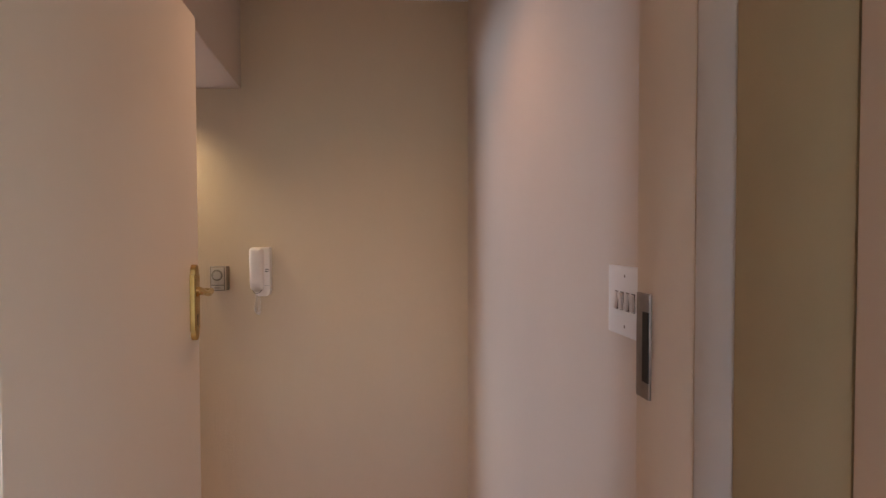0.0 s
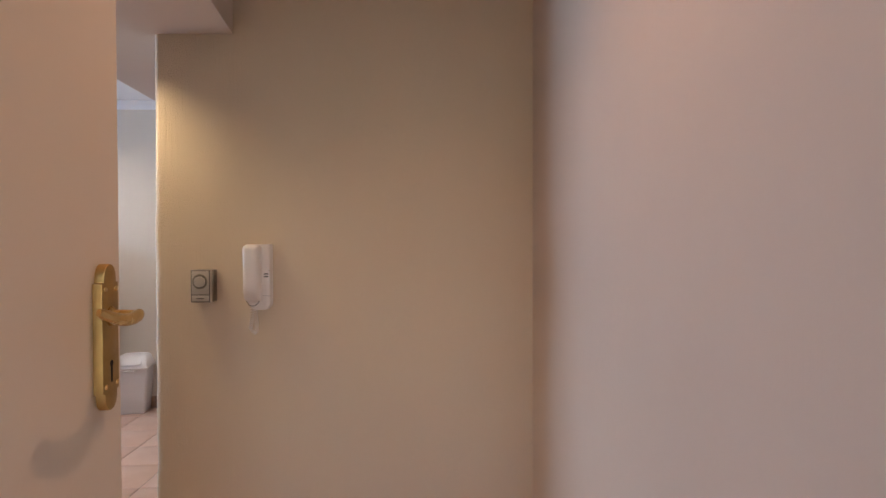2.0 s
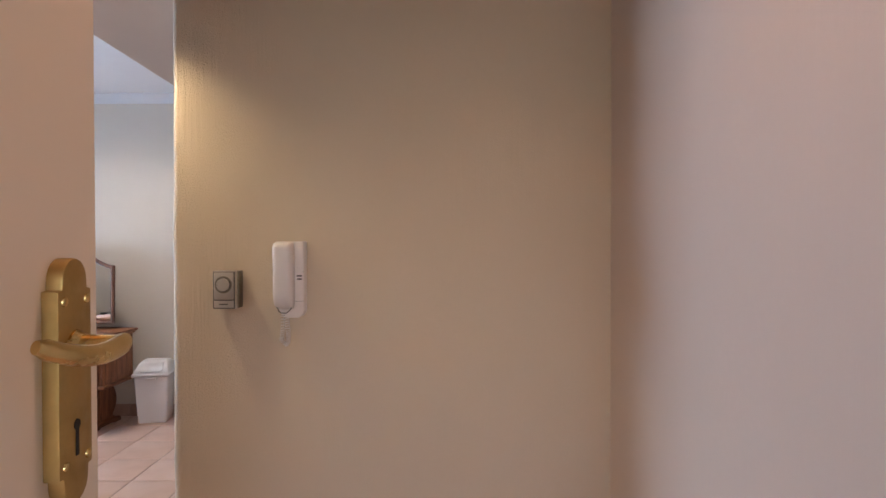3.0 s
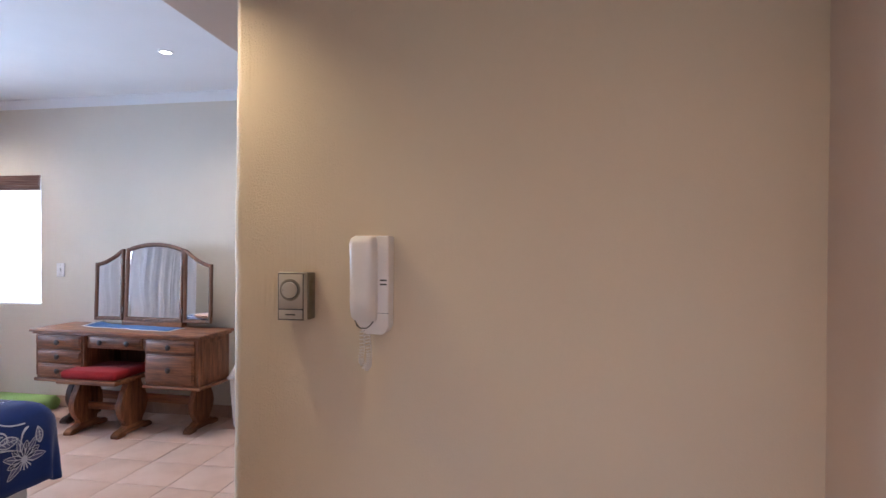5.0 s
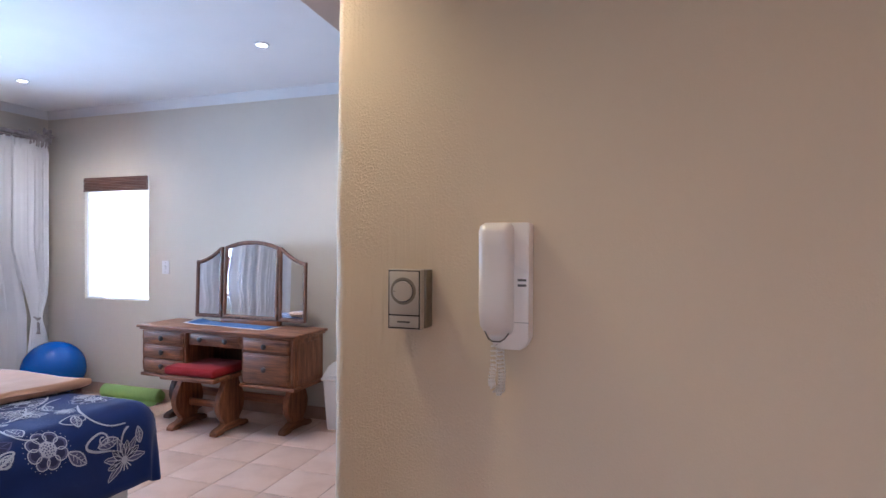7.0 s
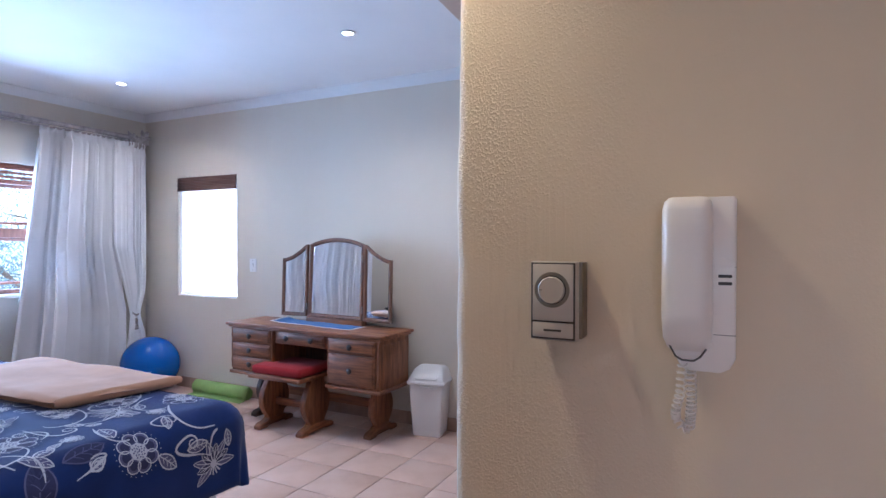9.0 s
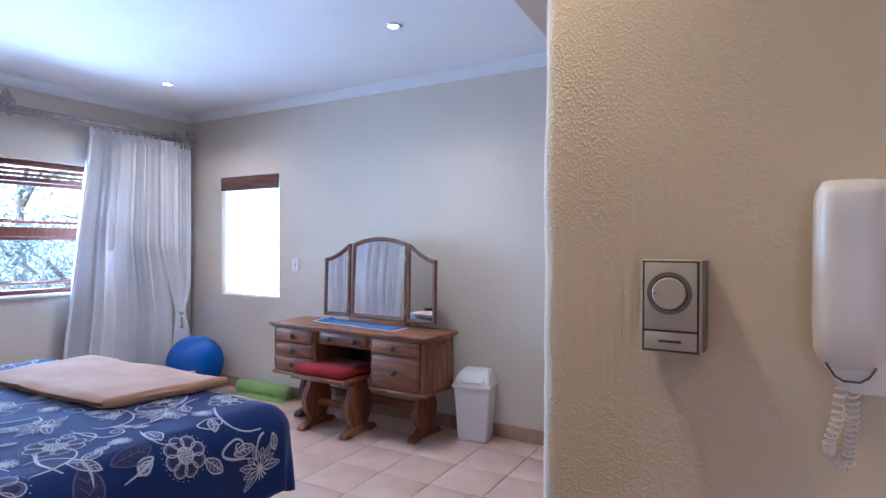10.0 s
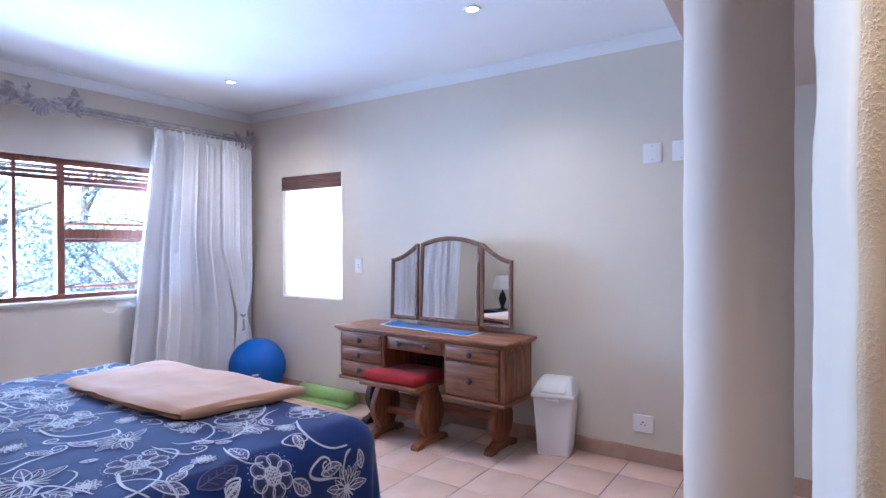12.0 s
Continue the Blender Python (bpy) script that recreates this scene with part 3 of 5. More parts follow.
for i, (x, y, h) in enumerate(((-9.2, 1.6, 3.6), (-10.4, 3.6, 4.2), (-9.6, 5.6, 3.4), (-11.8, 0.2, 4.4), (-12.2, 6.2, 4.6), (-8.6, 3.4, 2.2))):
    tree(x, y, h, 20 + i)


# ---- curtains ----
def curtain(name, edge0, edge1, z_top, folds, amp, label, pinch=None, seed=1, out=0.0):
    """A pleated drape hanging along y; edge0 and edge1 give its sides at a height."""
    r = random.Random(seed)
    bm = B()
    nu, nv = folds * 10, 44
    ph = [r.uniform(-0.5, 0.5) for _ in range(folds + 1)]
    grid = []
    for j in range(nv + 1):
        z = 0.012 + (z_top - 0.012) * j / nv
        row = []
        e0, e1 = edge0(z), edge1(z)
        gather = 1.0 if z < z_top - 0.10 else 0.55
        for i in range(nu + 1):
            u = i / nu
            k = (u + 0.035 * math.sin(5.1 * u + seed) + 0.02 * math.sin(13 * u + 2 * seed) - 0.035 * math.sin(seed) * (1 - u) - 0.035 * math.sin(5.1 + seed) * u) * folds
            k = max(0.0, min(folds, k))
            p = ph[int(min(k, folds - 1e-6))]
            d = math.sin(2 * math.pi * k + 0.8 * p) + 0.5 * math.sin(4 * math.pi * k + p * 3 + z * 0.25)
            a = amp * gather * (0.85 + 0.15 * math.sin(z * 0.8 + p * 4))
            if pinch and z > z_top - 0.2:
                d += 0.35 * math.sin(8 * math.pi * k + p)
            if pinch:
                a *= 0.45 + 0.55 * min(1, abs(z - pinch) / 0.35)
            row.append(bm.verts.new((out + a * d + 0.007 * noise.noise(Vector((u * 6, z * 0.7, seed))), e0 + (e1 - e0) * u + 0.012 * math.cos(2 * math.pi * k) * gather, z)))
        grid.append(row)
    for a, b in zip(grid, grid[1:]):
        for i in range(nu):
            bm.faces.new((a[i], a[i + 1], b[i + 1], b[i]))
    c = thing(name, pose(X_W + 0.12, 0, 0), label, "curtain", "bedroom curtains")
    d = part("drape", bm, M_CURTAIN, c, "", 60)
    s = d.modifiers.new("thickness", "SOLIDIFY")
    s.thickness = 0.003
    return c


def lerp(a, b, t):
    return a + (b - a) * max(0.0, min(1.0, t))


curtain("curtain", lambda z: lerp(1.50, 1.79, (z / 2.31) ** 0.9), lambda z: 2.44 + 0.11 * max(0.0, min(1.0, (1.35 - z) / 0.6)), 2.315, 12, 0.058,
        "full white pleated curtain hanging to the floor", None, 2)
tied = curtain("curtain", lambda z: lerp(2.555, 2.385, (z - 0.70) / 0.62) if z > 0.7 else lerp(2.555, 2.52, (0.7 - z) / 0.3),
               lambda z: 2.685 - 0.05 * math.exp(-((z - 0.70) / 0.14) ** 2), 2.30, 8, 0.030, "white curtain gathered by a tieback near the corner", 0.70, 3, 0.055)
part("tieback", tube(B(), [(0.05, 2.55, 0.72), (0.07, 2.60, 0.68), (0.04, 2.66, 0.70), (-0.06, 2.70, 0.74), (-0.1, 2.72, 0.75)], 0.012), M_ROD, tied, "pewter grey tieback")
part("tassel", lathe(B(), [(0.004, 0.0), (0.016, -0.02), (0.012, -0.04), (0.02, -0.11), (0.003, -0.115)], 12, pose(0.07, 2.60, 0.66)), M_ROD, tied, "pewter grey tassel")
curtain("curtain", lambda z: -0.62, lambda z: lerp(0.52, 0.34, z / 2.3) - 0.14 * math.exp(-((z - 0.75) / 0.25) ** 2), 2.315, 6, 0.034, "full white pleated curtain hanging to the floor", None, 5)

rod = thing("curtain_rod", pose(X_W + 0.12, 0, 2.365), "pewter grey carved curtain rod with leaf ornaments", "curtain rod")
part("pole", tube(B(), [(0, -0.72, 0), (0, 2.70, -0.012)], 0.022, 16), M_ROD, rod)
part("pole_bead", tube(B(), [(0, -0.72, -0.036), (0, 2.70, -0.048)], 0.010, 8), M_ROD, rod)


def leaf_shape(bm, m, l, w):
    """A cupped acanthus leaf with a ribbed middle."""
    n = 8
    rowl = []
    for i in range(n + 1):
        t = i / n
        half = w * math.sin(math.pi * min(1, t * 0.92 + 0.06)) * (1 + 0.22 * math.sin(t * 19))
        rowl.append([bm.verts.new(m @ Vector((s * half, t * l, 0.012 * math.sin(t * 3) + (0.010 if k == 1 else 0.0)))) for k, s in enumerate((-1, 0, 1))])
        rowl[-1].append(bm.verts.new(m @ Vector((0, t * l, -0.008))))
    for a, b in zip(rowl, rowl[1:]):
        for i, j in ((0, 1), (1, 2), (2, 3), (3, 0)):
            bm.faces.new((a[i], a[j], b[j], b[i]))


def ornament(name, y, z, size, seed, count=17, span=0.19):
    """A shell between sprays of carved leaves, on the front of the rod."""
    r = random.Random(seed)
    o = new(name)
    o.parent = rod
    o.matrix_basis = Matrix.Translation((0.025, y, z))
    for i in range(9):                                    # shell ribs
        a = radians(-64 + 16 * i)
        pts = [(0.02 + 0.016 * math.sin(t * 3.0), math.sin(a) * size * 0.62 * t, 0.02 - math.cos(a) * size * 0.85 * t) for t in (0.05, 0.3, 0.55, 0.8, 1.0)]
        part("shell_rib", tube(B(), pts, [0.004, 0.008, 0.012, 0.014, 0.008], 7), M_ROD, o)
    for s in (-1, 1):
        for i in range(count):
            bm = B()
            m = Matrix.Translation((0.012 + r.uniform(-0.012, 0.02), s * (0.02 + span * i / count), 0.012 + r.uniform(-0.045, 0.045))) @ Euler((r.uniform(-0.5, 0.5), 0, 0)).to_matrix().to_4x4() \
                @ Matrix.Rotation(radians(90), 4, "Y") @ Matrix.Rotation(radians((0 if s > 0 else 180) + r.uniform(-75, 75)), 4, "Z")
            leaf_shape(bm, m, size * r.uniform(0.38, 0.60), size * 0.16)
            part("leaf", bm, M_ROD, o)


ornament("ornament", 0.985, -0.005, 0.155, 3, 22, 0.21)
ornament("finial", 2.645, -0.025, 0.135, 5, 10, 0.055)
ornament("finial", -0.68, 0.0, 0.11, 6, 8, 0.045)
for yy in (-0.58, 2.55):
    part("bracket", box(B(), -0.118, yy - 0.012, -0.03, 0, yy + 0.012, -0.005, 0.003), M_ROD, rod)

# ---- ceiling lamps ----
def downlight(x, y, z, label):
    d = thing("downlight", pose(x, y, z), label, "downlight", "ceiling downlights")
    part("trim_ring", lathe(B(), [(0.047, 0.002), (0.047, -0.004), (0.043, -0.008), (0.034, -0.007), (0.030, 0.001)], 32), M_CORNICE, d, "white trim ring")
    part("lens", lathe(B(), [(0.029, -0.0005), (0.029, -0.003), (0.012, -0.0042)], 24), M_LAMP, d, "glowing lamp lens")


# the pair at y -0.80 is unseen, added to go with the guessed spots
for x, y in ((-1.922, 1.909), (-4.161, 2.003), (-1.913, -0.80), (-4.137, -0.80)):
    downlight(x, y, Z_C, "small round white ceiling downlight, switched on")
downlight(-0.50, -0.19, Z_B, "small round downlight under the beam, switched on")
downlight(0.63, -0.95, Z_C, "small round corridor downlight, switched on")

# ---- corridor things ----
door = thing("door_1", pose(0.292, -2.04, 0, 0, 0, 95.2), "open cream painted flush door with a brass lever handle", "door", "", "structure")
part("leaf", box(B(), 0, 0, 0.008, 0.805, 0.04, 2.04, 0.003), M_DOOR, door)
hc = 0.805 - 0.056
lock = new("lever_handle")
lock.parent = door
lock.matrix_basis = Matrix.Translation((hc, 0, 1.315))
tagged(lock, "brushed brass lever handle on an arched plate")
arc = [(0.0165 * math.cos(a), 0.078 + 0.0165 * math.sin(a)) for a in (math.pi * i / 12 for i in range(13))]
out = [(0.0225, -0.070), (0.0225, 0.070), (0.0172, 0.071)] + arc + [(-0.0172, 0.071), (-0.0225, 0.070), (-0.0225, -0.070), (-0.0172, -0.071)] \
    + [(-x, -y) for x, y in arc] + [(0.0172, -0.071)]
part("plate", prism(B(), out, 0.012, pose(0, 0, 0, 90, 0, 0), 0.0018), M_BRASS, lock, "brushed brass plate", 30)
for sx, sz in ((-0.015, 0.062), (0.015, 0.062), (-0.015, -0.062), (0.015, -0.062)):
    part("screw", lathe(B(), [(0.0038, 0), (0.0034, 0.0012), (0.001, 0.0016)], 14, pose(sx, -0.0118, sz, 90)), M_BRASS_POL, lock)
bm = lathe(B(), [(0.0042, 0), (0.0042, 0.0007)], 16, pose(0.0, -0.0119, -0.034, 90))
box(bm, -0.0019, -0.0127, -0.058, 0.0019, -0.0119, -0.035)
part("keyhole", bm, M_DARK, lock, "dark keyhole")
part("rose", lathe(B(), [(0.0125, 0), (0.0125, 0.003), (0.0085, 0.007), (0.0078, 0.034)], 24, pose(0, -0.011, 0.027, 90)), M_BRASS_POL, lock)
pts, rad = [], []
for i in range(15):
    t = i / 14
    pts.append((0.010 - 0.112 * t, -0.044 - 0.005 * math.sin(t * 3.2), 0.028 + 0.016 * t - 0.008 * math.sin(math.pi * t)))
    rad.append(0.0088 - 0.0024 * t - (0.002 if i in (0, 14) else 0))
bm = tube(B(), pts, rad, 14)
for v in bm.verts:
    v.co.y = -0.044 + (v.co.y + 0.044) * 0.75
part("lever", bm, M_BRASS_POL, lock, "polished brass lever", 60)
for z in (0.25, 1.05, 1.85):
    part("hinge", cyl(B(), 0.007, 0.007, 0.09, pose(-0.004, -0.006, z), 12), M_BRASS, door)

phone = thing("intercom_phone", pose(0, 0.03, 1.188) @ Matrix.Diagonal((1.0, 1.42, 1.02, 1.0)), "ivory white wall intercom handset with a coiled cord", "intercom")
out = [(0.010, 0.030), (0.022, 0.008), (0.034, 0.0), (0.072, 0.0), (0.083, 0.006), (0.090, 0.020), (0.090, 0.226), (0.087, 0.230), (0.006, 0.230), (0.006, 0.06)]
part("base", prism(B(), out, 0.030, pose(0, 0.0, 0, 90, 0, 0), 0.004), M_PHONE, phone, "", 40)
part("recess", prism(B(), [(0.064, 0.138), (0.088, 0.138), (0.088, 0.143), (0.064, 0.156)], 0.0014, pose(0, -0.0300, 0, 90)), M_PHONE, phone, "finger recess")
for z in (0.1245, 0.1150):
    part("speaker_slot", box(B(), 0.0685, -0.0308, z, 0.0850, -0.0290, z + 0.0042, 0.0012), M_GREY_PL, phone, "dark speaker slot")
for z in (0.138, 0.050):
    part("seam", box(B(), 0.0635, -0.0303, z, 0.0896, -0.0290, z + 0.0008), M_GREY_PL, phone, "thin grey seam")
# handset: sections swept down its length
bm = B()
secs = []
prof = [(0.026, 0.052, 0.008, 0.012), (0.017, 0.055, 0.014, 0.020), (0.006, 0.060, 0.034, 0.030), (0.001, 0.062, 0.050, 0.044), (-0.001, 0.063, 0.054, 0.075),
        (-0.001, 0.0625, 0.053, 0.130), (-0.001, 0.0625, 0.055, 0.185), (-0.0005, 0.062, 0.058, 0.212), (0.002, 0.060, 0.054, 0.223), (0.008, 0.055, 0.040, 0.2295)]
for x0, x1, d, z in prof:
    c, w = (x0 + x1) / 2, (x1 - x0) / 2
    ring = []
    for k in range(20):
        a = math.pi * k / 19
        ring.append(bm.verts.new((c - w * math.copysign(abs(math.cos(a)) ** 0.45, math.cos(a)), -0.022 - (d - 0.022 if d > 0.024 else 0.002) * math.sin(a) ** 0.5, z)))
    ring += [bm.verts.new((x1, -0.012, z)), bm.verts.new((x0, -0.012, z))]
    secs.append(ring)
for a, b in zip(secs, secs[1:]):
    for k in range(len(a)):
        bm.faces.new((a[k], a[(k + 1) % len(a)], b[(k + 1) % len(a)], b[k]))
bm.faces.new(secs[0])
bm.faces.new(secs[-1])
part("handset", bm, M_PHONE, phone, "", 50)
part("hook_line", tube(B(), [(0.010, -0.036, 0.034), (0.018, -0.040, 0.021), (0.026, -0.040, 0.0165), (0.040, -0.040, 0.0165), (0.048, -0.040, 0.022), (0.055, -0.036, 0.032)], 0.0013, 6), M_GREY_PL, phone, "dark curved seam under the handset")


def coil(bm, spine, r, turns, wire):
    pts, n = [], turns * 12
    for i in range(n + 1):
        t = i / n * (len(spine) - 1)
        k = min(int(t), len(spine) - 2)
        p = Vector(spine[k]).lerp(Vector(spine[k + 1]), t - k)
        d = (Vector(spine[k + 1]) - Vector(spine[k])).normalized()
        s = d.cross(Vector((0, 1, 0))).normalized()
        a = 2 * math.pi * turns * i / n
        pts.append(p + r * (math.cos(a) * s + math.sin(a) * d.cross(s)))
    return tube(bm, pts, wire, 5)


bm = coil(B(), [(0.026, -0.030, 0.010), (0.023, -0.024, -0.030), (0.016, -0.016, -0.062), (0.017, -0.014, -0.071)], 0.0056, 13, 0.0015)
coil(bm, [(0.017, -0.014, -0.071), (0.026, -0.014, -0.084), (0.034, -0.014, -0.082)], 0.0054, 4, 0.0015)
coil(bm, [(0.034, -0.014, -0.082), (0.037, -0.018, -0.045), (0.036, -0.026, 0.004)], 0.0062, 13, 0.0015)
part("coiled_cord", bm, M_PHONE, phone, "ivory coiled cord", 60)

th = thing("thermostat", pose(-0.184, 0.03, 1.217) @ Matrix.Diagonal((1.0, 1.40, 1.0, 1.0)), "champagne room thermostat with a round dial", "thermostat")
part("back_box", box(B(), 0.002, -0.0260, 0.001, 0.073, 0.0, 0.115, 0.002), M_THERMO_BZ, th)
part("bezel", box(B(), 0.0, -0.0400, 0.0, 0.069, -0.0260, 0.116, 0.002), M_THERMO, th)
part("face_line", box(B(), 0.0018, -0.0405, 0.0018, 0.0672, -0.0390, 0.1142), M_THERMO_LN, th, "dark line round the face")
part("face", box(B(), 0.0042, -0.0417, 0.0290, 0.0648, -0.0400, 0.1122, 0.0006), M_THERMO, th)
part("lower_strip", box(B(), 0.0042, -0.0417, 0.0044, 0.0648, -0.0400, 0.0262, 0.0006), M_THERMO, th)
part("brand_bar", box(B(), 0.0215, -0.0422, 0.0135, 0.0475, -0.0415, 0.0165), M_THERMO_LN, th, "small dark lettering bar")
dial = part("dial", lathe(B(), [(0.0195, 0), (0.0195, 0.004), (0.0180, 0.0052), (0.002, 0.0052)], 40, pose(0.0335, -0.0416, 0.0745, 90)), M_THERMO, th, "champagne dial")
part("dial_ring", lathe(B(), [(0.0212, 0), (0.0212, 0.0012), (0.0196, 0.0012)], 40, pose(0.0335, -0.0416, 0.0745, 90)), M_THERMO_LN, dial, "dark ring round the dial")
part("pointer", box(B(), 0.0155, -0.0473, 0.0738, 0.0205, -0.0465, 0.0748), M_THERMO_LN, dial, "dark pointer mark")
part("scale_ring", lathe(B(), [(0.0262, 0), (0.0262, 0.0005), (0.0240, 0.0005)], 40, pose(0.0335, -0.0417, 0.0745, 90)), M_THERMO_BZ, dial, "pale printed scale")


def wall_plate(name, m, w, h, label, category, kind):
    """A white wall plate that faces local -y; the origin is its middle on the wall."""
    p = thing(name, m, label, category)
    part("plate", box(B(), -w / 2, -0.009, -h / 2, w / 2, 0.001, h / 2, 0.003, 3), M_WHITE_PL, p)
    if kind != "socket":
        for s in (-1, 1):
            part("screw", lathe(B(), [(0.0030, 0), (0.0028, 0.0008), (0.001, 0.001)], 12, pose(0, -0.0088, s * h * 0.36, 90)), M_STEEL, p)
    if kind == "four":
        for i in range(4):
            x = (i - 1.5) * 0.0235
            part("rocker_slot", box(B(), x - 0.0072, -0.0094, -0.0185, x + 0.0072, -0.0085, 0.0185, 0.0004), M_GREY_PL, p, "dark rocker slot")
            bm = box(B(), -0.006, -0.004, -0.0165, 0.006, 0.002, 0.0165, 0.001, 1)
            bm.transform(pose(x, -0.0105, 0, 7 if i % 2 else -7))
            part("rocker", bm, M_WHITE_PL, p)
    if kind == "one":
        bm = box(B(), -0.0065, -0.004, -0.014, 0.0065, 0.002, 0.014, 0.001, 1)
        bm.transform(pose(0, -0.0105, 0, 8))
        part("rocker", bm, M_WHITE_PL, p)
        part("rocker_slot", box(B(), -0.0078, -0.0094, -0.0155, 0.0078, -0.0085, 0.0155), M_GREY_PL, p, "dark rocker slot")
    if kind == "socket":
        for x, z, r in ((-0.014, 0.006, 0.0042), (0.010, 0.006, 0.0042), (-0.002, 0.022, 0.005)):
            part("socket_hole", lathe(B(), [(r, 0), (r, 0.0007)], 16, pose(x, -0.0087, z - 0.012, 90)), M_GREY_PL, p, "round dark socket hole")
        part("rocker", box(B(), 0.030, -0.012, 0.0, 0.043, -0.008, 0.022, 0.0015, 2), M_WHITE_PL, p)
    return p


wall_plate("light_switch", pose(right_x(-1.644), -1.644, 1.352, 0, 0, -84.8), 0.148, 0.138, "white four-rocker light switch on the corridor wall", "light switch", "four")
wall_plate("light_switch", pose(-3.60, Y_M, 1.168), 0.076, 0.116, "white single light switch beside the narrow window", "light switch", "one")
wall_plate("wall_socket", pose(-1.263, Y_M, 0.244), 0.120, 0.104, "white three-pin wall socket above the skirting", "wall socket", "socket")
wall_plate("blank_plate", pose(-1.210, Y_M, 1.894), 0.108, 0.117, "white blank wall plate high on the wall", "wall plate", "blank")
wall_plate("blank_plate", pose(-1.042, Y_M, 1.894), 0.108, 0.117, "white blank wall plate high on the wall", "wall plate", "blank")


pad = thing("alarm_keypad", pose(right_x(-1.822), -1.822, 1.600, 0, 0, -84.8), "white alarm keypad with a grey display and yellow lights", "alarm keypad")
part("body", box(B(), -0.046, -0.022, -0.076, 0.046, 0.001, 0.076, 0.006, 3), M_WHITE_PL, pad)
part("display", box(B(), -0.041, -0.0245, 0.024, 0.041, -0.0205, 0.070, 0.002), M_FRAME_GREY, pad, "grey display window")
part("flap", box(B(), -0.041, -0.0245, -0.070, 0.041, -0.0205, -0.008, 0.003), M_WHITE_PL, pad)
for x0, x1, z in ((-0.030, -0.016, 0.013), (-0.030, -0.026, 0.002), (-0.018, -0.014, 0.002)):
    part("indicator", box(B(), x0, -0.0232, z, x1, -0.0215, z + 0.002), M_LED, pad, "lit yellow indicator")

remote = thing("wall_remote", pose(right_x(-1.806), -1.806, 1.368, 0, 0, -84.8), "pale grey remote control in a wall holder", "remote control")
part("holder", box(B(), -0.033, -0.016, -0.064, 0.033, 0.001, -0.012, 0.005, 2), M_WHITE_PL, remote)
part("body", box(B(), -0.028, -0.026, -0.056, 0.028, -0.004, 0.064, 0.005, 2), M_WHITE_PL, remote)
for i in range(5):
    part("marking", box(B(), -0.018, -0.0268, 0.046 - 0.011 * i, 0.018, -0.0255, 0.0485 - 0.011 * i), M_GREY_PL, remote, "dark printed bar")


# ---- dressing table ----
TURN = Matrix.Translation((-2.64, 2.48, 0)) @ Matrix.Rotation(radians(-2.2), 4, "Z") @ Matrix.Translation((2.64, -2.48, 0))
desk = thing("dressing_table", TURN, "honey-brown oak dressing table with drawers and trestle legs", "dressing table")
T0, T1, F, K = -3.365, -1.900, 2.285, 2.70       # left, right, front, back of the top
bm = box(B(), T0, F, 0.728, T1, K, 0.750, 0.007, 3)
box(bm, T0 + 0.016, F + 0.016, 0.712, T1 - 0.016, K - 0.01, 0.7275, 0.005, 2)
part("tabletop", bm, M_WOOD, desk)


def panel_front(bm, x0, x1, z0, z1, y):
    """A raised drawer front: a board with a moulded edge and a proud field."""
    box(bm, x0, y - 0.014, z0, x1, y, z1, 0.004, 2)
    m = 0.014
    box(bm, x0 + m, y - 0.020, z0 + m, x1 - m, y - 0.0135, z1 - m, 0.004, 2)
    return bm


def knob(parent, x, y, z):
    part("knob", lathe(B(), [(0.0095, 0), (0.008, 0.008), (0.019, 0.013), (0.0205, 0.019), (0.014, 0.024), (0.003, 0.0255)], 20, pose(x, y, z, 90)), M_KNOB, parent, "dark turned wooden knob")


FB = F + 0.034                                  # face of the carcase
for name, x0, x1, cuts in (("left", -3.325, -2.890, (0.388, 0.496, 0.602, 0.710)), ("right", -2.372, -1.932, (0.388, 0.606, 0.710))):
    bm = box(B(), x0, FB, 0.380, x1, K - 0.02, 0.7125, 0.004, 2)
    ped = part("pedestal", bm, M_WOOD_Z, desk)
    bm = box(B(), x0 - 0.016, FB - 0.018, 0.355, x1 + 0.016, K - 0.008, 0.3795, 0.008, 3)
    part("base_moulding", bm, M_WOOD, desk)
    d0, d1 = x0 + 0.016, x1 - (0.030 if name == "right" else 0.022)
    if name == "left":
        d0 = x0 + 0.020
    for za, zb in zip(cuts, cuts[1:]):
        dr = part("drawer", panel_front(B(), d0, d1, za + 0.004, zb - 0.004, FB - 0.001), M_WOOD, desk)
        knob(dr, (d0 + d1) / 2, FB - 0.021, (za + zb) / 2)
    for xs in (x0 + 0.007, x1 - 0.008):         # turned corner strips
        bm = lathe(B(), [(0.007, 0.40), (0.007, 0.44), (0.010, 0.46), (0.006, 0.48), (0.0075, 0.55), (0.006, 0.63), (0.010, 0.65), (0.007, 0.67), (0.007, 0.705)], 14, pose(xs, FB - 0.003, 0))
        part("corner_strip", bm, M_WOOD_Z, desk)
    if name == "right":                         # raised end panel
        bm = B()
        box(bm, x1 - 0.001, FB + 0.04, 0.42, x1 + 0.005, K - 0.06, 0.68, 0.004, 2)
        part("side_panel", bm, M_WOOD_Z, desk)
dr = part("drawer", panel_front(B(), -2.855, -2.402, 0.628, 0.708, FB + 0.012), M_WOOD, desk)
for xx in (-2.745, -2.512):
    knob(dr, xx, FB - 0.008, 0.668)
part("apron", box(B(), -2.885, FB + 0.013, 0.618, -2.372, K - 0.03, 0.7115, 0.003), M_WOOD, desk)
# kneehole shade is painted in with the darker oak
part("back_panel", box(B(), -2.885, K - 0.040, 0.40, -2.372, K - 0.025, 0.6175, 0.002), M_WOOD_SHADE, desk, "oak kneehole back with shade in its dark colour")


